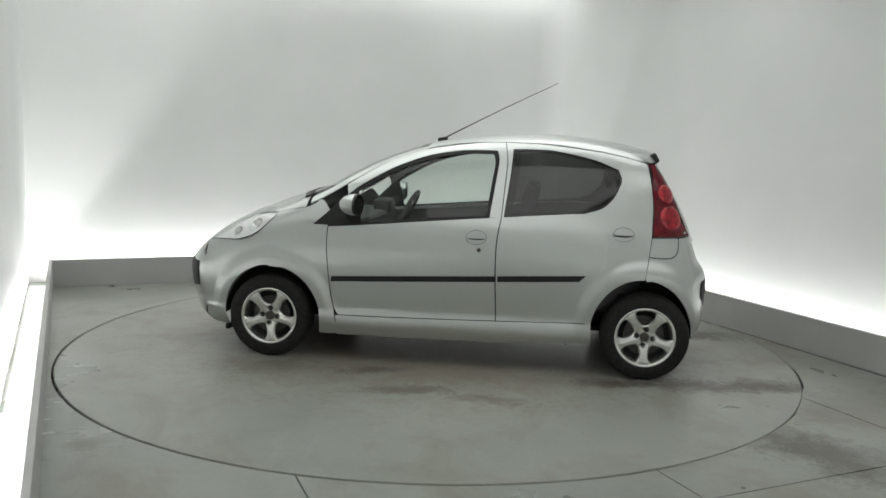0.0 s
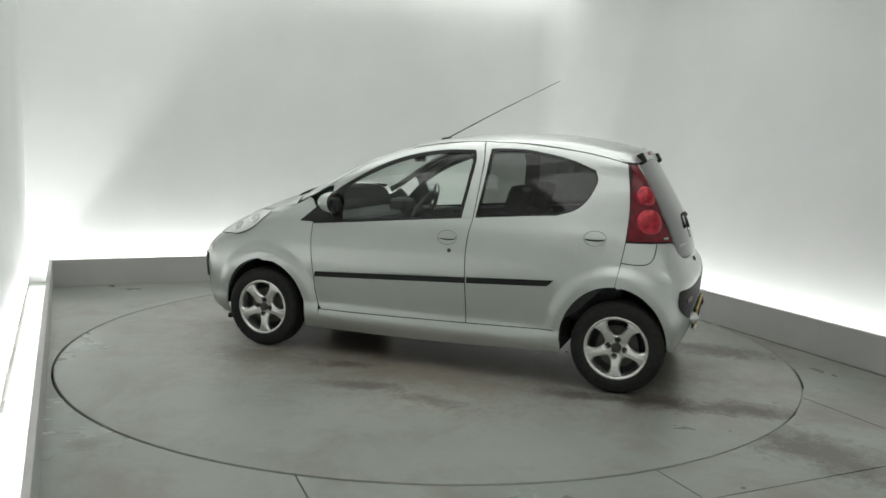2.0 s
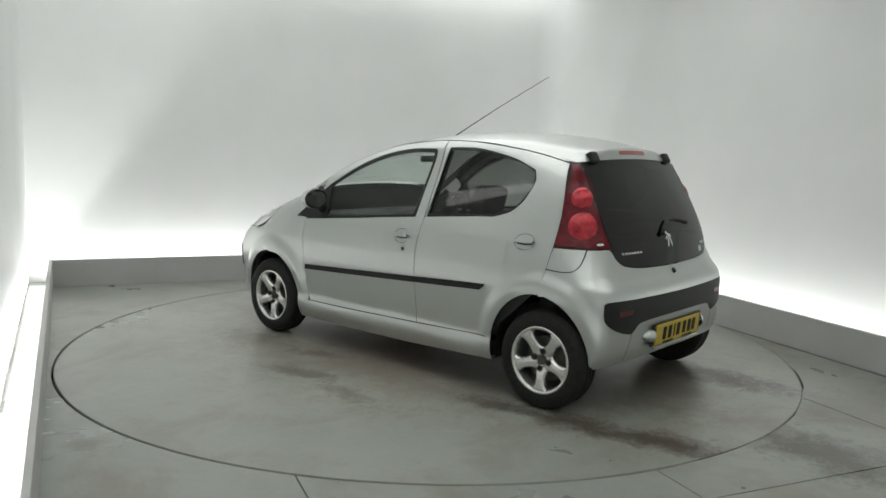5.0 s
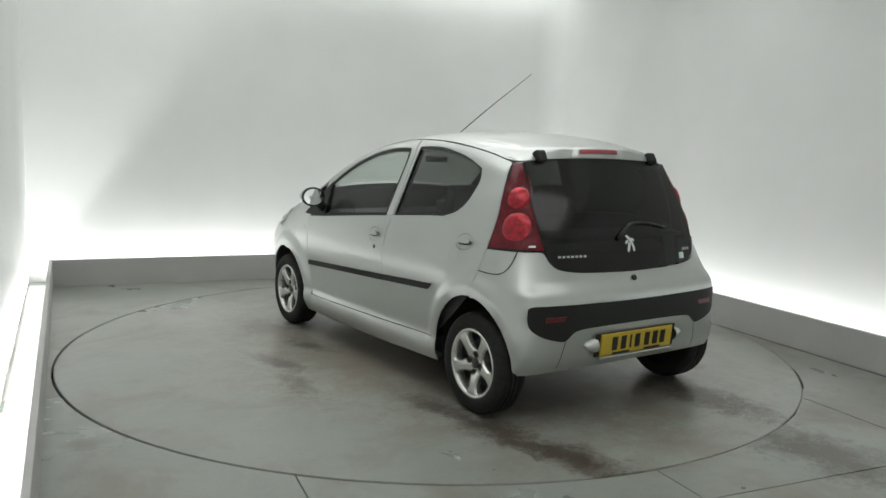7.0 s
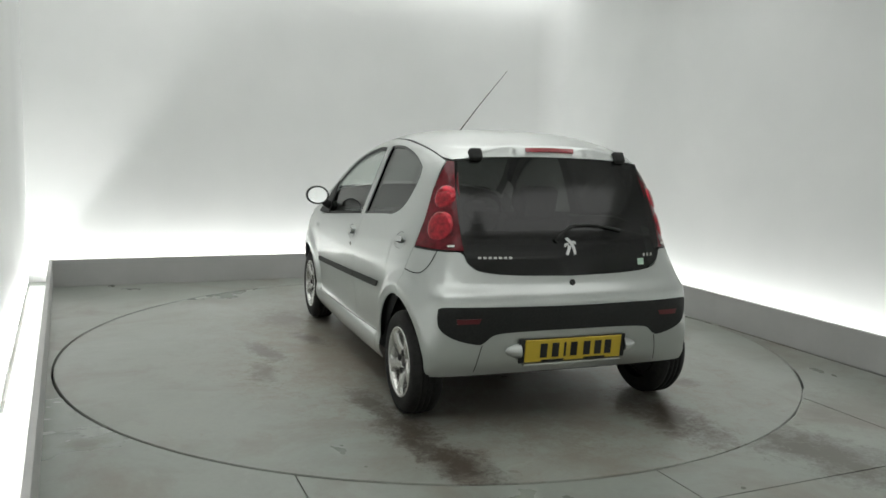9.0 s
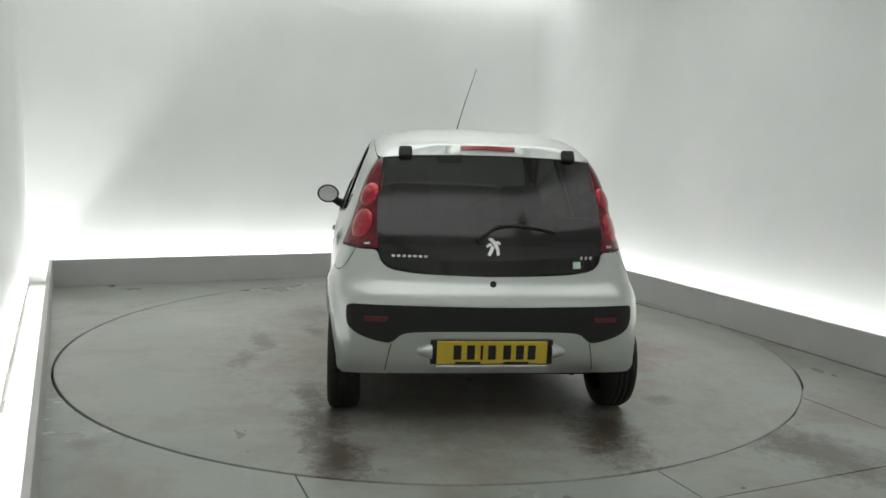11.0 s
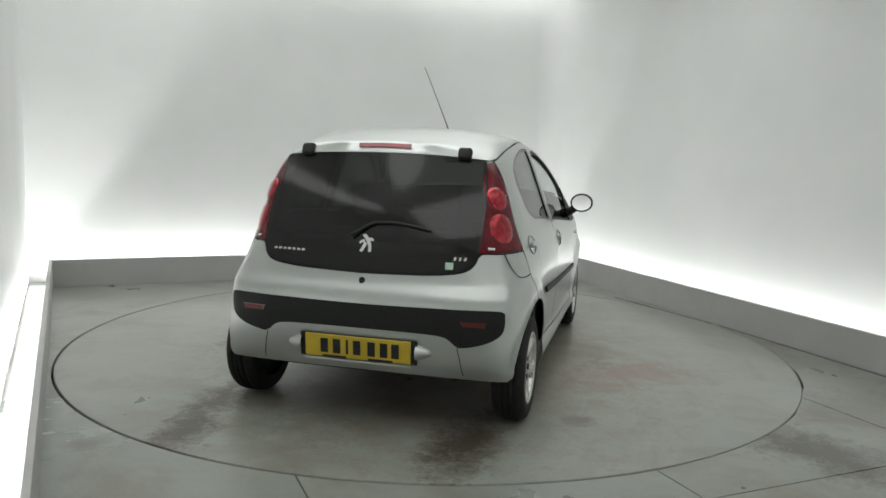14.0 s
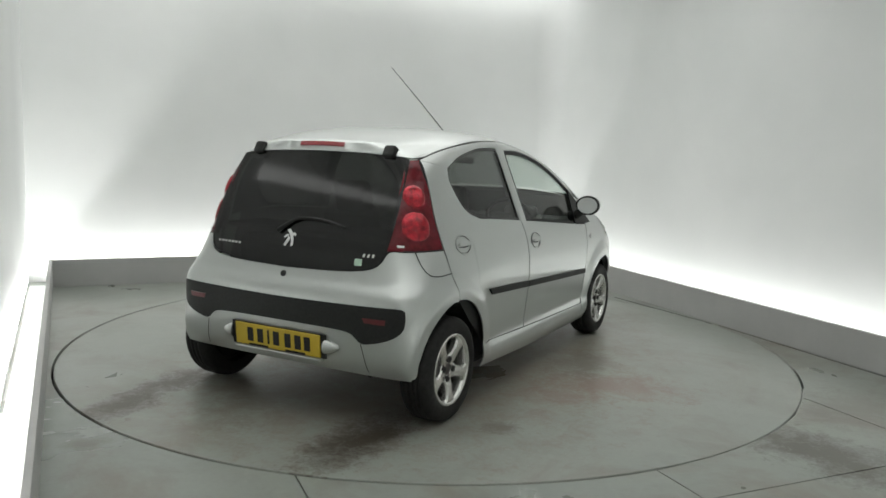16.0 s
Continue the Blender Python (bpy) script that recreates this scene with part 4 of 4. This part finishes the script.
# badge and lettering as plain bright shapes
def badge(name, quads, mat, label, off=0.009):
    panel(name, [("glass", a, b, 9, 4) for a, b in quads], mat, hatch, label, off=off, thick=0.004)


badge("badge", [([(0.024, 0.922), (0.002, 0.900), (-0.014, 0.872), (-0.018, 0.844)], [(0.006, 0.928), (-0.016, 0.906), (-0.030, 0.876), (-0.032, 0.848)]),
                ([(0.008, 0.893), (0.016, 0.872), (0.028, 0.848)], [(-0.008, 0.884), (0.002, 0.862), (0.014, 0.842)]),
                ([(-0.010, 0.908), (-0.026, 0.912), (-0.038, 0.904)], [(-0.012, 0.896), (-0.026, 0.898), (-0.036, 0.894)]),
                ([(0.006, 0.902), (0.022, 0.900), (0.034, 0.888)], [(0.006, 0.890), (0.018, 0.888), (0.028, 0.880)])], CHROME, "plain bright badge of crossing strokes")
badge("lettering", [([(0.490 - 0.026 * k, 0.840), (0.474 - 0.026 * k, 0.840)], [(0.490 - 0.026 * k, 0.830), (0.474 - 0.026 * k, 0.830)]) for k in range(7)], ALLOY, "row of small bright bars")
badge("model_lettering", [([(-0.442 - 0.024 * k, 0.843), (-0.453 - 0.024 * k, 0.843)], [(-0.439 - 0.024 * k, 0.828), (-0.450 - 0.024 * k, 0.828)]) for k in range(3)], ALLOY, "three small bright bars")
badge("sticker", [([(-0.402, 0.818), (-0.440, 0.818)], [(-0.402, 0.786), (-0.440, 0.786)])], STICKER, "small pale green sticker", 0.009)
# rear wiper
def rear_bar(pts, radius, off):
    return bm_tube([lift("glass", y, z, off)[0] for y, z in pts], radius, 10)


wiper = part("rear_wiper", rear_bar([(0.075, 0.912), (0.045, 0.935), (0.0, 0.965), (-0.04, 0.982)], [0.013, 0.010, 0.008, 0.007], 0.018), BLACK, hatch, "black rear wiper arm", smooth=True)
part("wiper_blade", rear_bar(resample([(-0.02, 0.978), (-0.12, 0.984), (-0.22, 0.974), (-0.315, 0.955)], 14), 0.0065, 0.013), BLACK, wiper, "black wiper blade", smooth=True)

# aerial on the roof
part("aerial_base", bm_box(-0.035, 0.035, -0.016, 0.016, -0.012, 0.022, 0.010, 2, Matrix.Translation((0.195, 0.0, TOP(0.195) + 0.004)) @ Matrix.Rotation(radians(10), 4, "Y")), BLACK, car, "black aerial foot")
part("aerial", bm_tube([(0.185, 0.0, TOP(0.19) + 0.02), (-0.20, -0.008, 1.625), (-0.583, -0.02, 1.814)], [0.0042, 0.0026, 0.0017], 8), BLACK, car, "thin black aerial rod")


def door_mirror(sg):
    """An oval shell on a short foot, its glass facing backwards."""
    def shell_of(sections, cap):
        bm = bmesh.new()
        rings = [[bm.verts.new((x + 0.012 * math.cos(a) * sg, ry * math.cos(a), rz * math.sin(a))) for a in (2 * math.pi * k / 32 for k in range(32))] for x, ry, rz in ((s[0] + 0.03, s[1] * 0.94, s[2] * 0.92) for s in sections)]
        for p, q in zip(rings, rings[1:]):
            for k in range(32):
                bm.faces.new((p[k], p[(k + 1) % 32], q[(k + 1) % 32], q[k]))
        if cap:
            bm.faces.new(rings[-1])
        bm.transform(Matrix.Translation((0.025, sg * 0.858, 0.998)))
        bmesh.ops.recalc_face_normals(bm, faces=bm.faces[:])
        return bm

    shell = part("door_mirror", shell_of(((0.535, 0.070, 0.058), (0.530, 0.078, 0.066), (0.537, 0.083, 0.071), (0.546, 0.084, 0.072)), False), GLOSSBLACK, car, "black rimmed door mirror with silver cap", smooth=True)
    part("mirror_cap", shell_of(((0.546, 0.084, 0.072), (0.578, 0.080, 0.069), (0.612, 0.066, 0.058), (0.632, 0.042, 0.038), (0.639, 0.012, 0.010)), True), PAINT, shell, "silver mirror cap", smooth=True)
    bm = bmesh.new()
    bm.faces.new([bm.verts.new((0.534 + 0.012 * math.cos(a) * sg, 0.066 * math.cos(a), 0.054 * math.sin(a))) for a in (2 * math.pi * k / 32 for k in range(32))])
    bm.transform(Matrix.Translation((0.055, sg * 0.858, 0.998)))
    part("mirror_glass", bm, MIRROR, shell, "mirror glass")
    part("mirror_foot", bm_tube([(0.67, sg * 0.725, 0.915), (0.64, sg * 0.77, 0.93), (0.60, sg * 0.81, 0.955)], [0.040, 0.030, 0.026], 14), BLACK, shell, "black mirror foot", smooth=True)


mirror_pair(door_mirror)

# ---- cabin
def seat(x, y, rear=False):
    w = 0.235 if not rear else 0.60
    s = part("seat_cushion", bm_box(x - 0.24, x + 0.26, y - w, y + w, 0.36, 0.50, 0.05, 3), FABRIC, car, "dark fabric seat")
    m = Matrix.Translation((x - 0.20, y, 0.46)) @ Matrix.Rotation(radians(-16), 4, "Y")
    part("seat_back", bm_box(-0.07, 0.06, -w, w, 0.0, 0.52 if not rear else 0.40, 0.05, 3, m), FABRIC, s, "dark fabric backrest")
    for hy in ((0.0,) if not rear else ()):
        part("headrest", bm_box(-0.055, 0.045, hy - 0.125, hy + 0.125, 0.48, 0.70, 0.045, 3, m), FABRIC, s, "dark headrest")
        for k in (-0.05, 0.05):
            part("headrest_post", bm_tube([m @ Vector((0, hy + k, 0.50)), m @ Vector((0, hy + k, 0.56))], 0.006, 8), STEEL, s)


seat(-0.06, 0.34)
seat(-0.06, -0.34)
seat(-0.84, 0.0, True)
dash = part("dashboard", bm_box(0.62, 0.98, -0.66, 0.66, 0.62, 0.885, 0.06, 3), TRIM, car, "dark grey dashboard")
part("instrument_pod", bm_box(0.60, 0.74, -0.45, -0.23, 0.86, 0.965, 0.045, 3), TRIM, dash, "rounded instrument pod")
mw = Matrix.Translation((0.50, -0.34, 0.86)) @ Matrix.Rotation(radians(62), 4, "Y")
steer = part("steering_wheel", bm_tube([mw @ Vector((0.178 * math.cos(a), 0.178 * math.sin(a), 0)) for a in (2 * math.pi * k / 40 for k in range(40))], 0.015, 10, True), TRIM, car, "dark steering wheel", smooth=True)
part("hub", bm_box(-0.06, 0.06, -0.07, 0.07, -0.03, 0.02, 0.02, 2, mw), TRIM, steer)
part("spoke", bm_box(-0.02, 0.02, -0.17, 0.17, -0.012, 0.006, 0.005, 2, mw), TRIM, steer)
for sg in (1, -1):
    panel("door_trim", [("side", [(0.79, 0.845), (0.588, 0.862), (-0.2, 0.935), (-0.70, 0.978), (-1.10, 0.97)], [(0.79, 0.30), (0.5, 0.30), (-0.2, 0.30), (-0.70, 0.30), (-1.10, 0.62)], 30, 8)], TRIM, car, "dark door trim", off=-0.045, thick=0, sg=sg)
    panel("pillar_trim", [("side", [(-0.215, 1.34), (-0.225, 1.2), (-0.19, 0.94)], [(-0.335, 1.35), (-0.325, 1.2), (-0.295, 0.95)], 12, 4)], TRIM, car, "dark pillar trim", off=-0.030, thick=0, sg=sg)
    panel("quarter_trim", [("side", [(-0.955, 1.27), (-0.995, 1.20), (-0.96, 1.10), (-0.87, 1.02), (-0.78, 0.985)], [(-1.14, 1.29), (-1.165, 1.17), (-1.175, 1.08), (-1.178, 1.0), (-1.175, 0.95)], 16, 6)], TRIM, car, "dark quarter trim", off=-0.030, thick=0, sg=sg)
HL = [(x, rail_z(x) + 0.004) for x in (0.24, 0.0, -0.3, -0.6, -0.9, -1.10)]
panel("headliner", [("top", edge_y(HL, 1, 0.03), edge_y(HL, -1, 0.03), 24, 16)], HEADLINER, car, "pale grey headliner", off=-0.028, thick=0)
part("parcel_shelf", bm_box(-1.33, -1.02, -0.58, 0.58, 0.90, 0.92, 0.006), TRIM, car, "dark parcel shelf")
part("interior_mirror", bm_box(0.38, 0.40, -0.09, 0.09, 1.250, 1.295, 0.010, 2), TRIM, car, "rear-view mirror in the cabin")
part("exhaust_pipe", bm_tube([(-0.9, -0.42, 0.22), (-1.25, -0.44, 0.235), (-1.38, -0.45, 0.245)], 0.024, 14), SEAL, car, "dark exhaust pipe", smooth=True)
part("silencer", bm_box(-1.40, -1.16, -0.56, -0.26, 0.225, 0.32, 0.04, 3), SEAL, car, "dark silencer box")
for sg in (1, -1):
    part("mud_lip", bm_box(1.455, 1.485, sg * 0.69 - 0.05, sg * 0.69 + 0.05, 0.150, 0.185, 0.010), BLACK, car, "black lip before the front wheel")


# ---------------------------------------------------------------- wheels
def wheel(x, sg):
    w = part("wheel", bm_lathe([(0.172, 0.072), (0.183, 0.078), (0.205, 0.082), (0.228, 0.082), (0.250, 0.074), (0.260, 0.060), (0.2638, 0.046), (0.2642, 0.036), (0.257, 0.034), (0.257, 0.028), (0.2645, 0.026), (0.2648, 0.010), (0.257, 0.008), (0.257, 0.002), (0.2648, 0.0), (0.2645, -0.018), (0.257, -0.020), (0.257, -0.026), (0.2642, -0.028), (0.2638, -0.046), (0.260, -0.060), (0.250, -0.074), (0.225, -0.082), (0.180, -0.078)], 64, "Y"),
             RUBBER, car, "black tyre on a five-spoke alloy wheel", smooth=True)
    w.matrix_basis = Matrix.Translation((x, sg * 0.712, 0.2645)) @ (Matrix.Identity(4) if sg == 1 else Matrix.Rotation(math.pi, 4, "Z")) @ Matrix.Rotation(radians(40 if x > 0 else 36), 4, "Y")
    part("rim", bm_lathe([(0.182, 0.068), (0.182, 0.078), (0.178, 0.080), (0.168, 0.078), (0.162, 0.068), (0.158, 0.045), (0.152, -0.06)], 56), ALLOY, w, "silver alloy rim", smooth=True)
    bm = bmesh.new()
    for k in range(5):
        rot = Matrix.Rotation(2 * math.pi * k / 5, 4, "Y")
        sec = []
        for r, hw, yo in ((0.030, 0.026, 0.050), (0.058, 0.036, 0.058), (0.080, 0.029, 0.064), (0.104, 0.026, 0.069), (0.128, 0.028, 0.072), (0.147, 0.037, 0.0735), (0.158, 0.052, 0.0735), (0.166, 0.066, 0.0725)):
            sec.append([bm.verts.new(rot @ Vector(c)) for c in ((-hw, yo - 0.035, r), (-hw, yo - 0.010, r), (-hw * 0.72, yo, r), (0.0, yo + 0.002, r), (hw * 0.72, yo, r), (hw, yo - 0.010, r), (hw, yo - 0.035, r))])
        for p, q in zip(sec, sec[1:]):
            for i in range(6):
                bm.faces.new((p[i], p[i + 1], q[i + 1], q[i]))
    bm_add(bm, bm_lathe([(0.070, 0.02), (0.070, 0.047), (0.062, 0.0525), (0.034, 0.054), (0.030, 0.044), (0.001, 0.044)], 32))
    bmesh.ops.recalc_face_normals(bm, faces=bm.faces[:])
    part("spokes", bm, ALLOY, w, "five broad silver spokes")
    part("hub_cap", bm_lathe([(0.0275, 0.040), (0.0275, 0.052), (0.022, 0.056), (0.001, 0.057)], 24), STEEL, w, "dark grey hub cap", smooth=True)
    for k in range(4):
        a = radians(45 + 90 * k)
        b = bm_lathe([(0.0165, 0.045), (0.0165, 0.0615), (0.0125, 0.0615), (0.0125, 0.056), (0.009, 0.056), (0.009, 0.060), (0.001, 0.060)], 12)
        b.transform(Matrix.Translation((0.049 * math.cos(a), 0, 0.049 * math.sin(a))))
        part("wheel_nut", b, SEAL, w, "dark wheel nut")
    part("brake_disc", bm_lathe([(0.001, 0.012), (0.120, 0.012), (0.120, -0.012)], 40), STEEL, w, "steel brake disc")
    part("wheel_back", bm_lathe([(0.001, -0.032), (0.175, -0.03)], 32), SEAL, w, "dark inside of the wheel")


for x in (1.175, -1.160):
    for sg in (1, -1):
        wheel(x, sg)


def arch_liner(k, sg):
    ax, az, rx, rz = ARCHES[k]
    bm = bmesh.new()
    rows = []
    for y, rr in ((0.745, 0.99), (0.70, 1.0), (0.42, 1.0), (0.42, 0.05)):
        rows.append([bm.verts.new((ax + rx * rr * math.cos(radians(a)), sg * y, az + rz * rr * math.sin(radians(a)))) for a in (range(-10, 181, 10) if k == 1 else range(0, 191, 10))])
    for p, q in zip(rows, rows[1:]):
        for i in range(len(p) - 1):
            bm.faces.new((p[i], p[i + 1], q[i + 1], q[i]))
    part("arch_liner", bm, SEAL, car, "black wheel arch liner", smooth=False)


for k in (0, 1):
    for sg in (1, -1):
        arch_liner(k, sg)
part("underbody", bm_box(-1.38, 1.64, -0.50, 0.50, 0.225, 0.262, 0.01), SEAL, car, "black underbody")
part("floor_pan", bm_box(-0.78, 0.72, -0.715, 0.715, 0.20, 0.225, 0.005), SEAL, car, "black floor pan")


def motions():
    ox, oy = -0.2232, -0.1130
    rows_car, rows_disc = [], []
    for i in range(17):
        t = float(i)
        a = 172.27 - 6.8469 * t - 0.00803 * t * t
        rows_disc.append((t, pose(0, 0, 0, 0, 0, a - 172.27)))
        r = Matrix.Rotation(radians(a), 4, "Z")
        rows_car.append((t, r @ Matrix.Translation((ox, oy, 0.0))))
    walk(turntable, rows_disc)
    walk(car, rows_car)


motions()
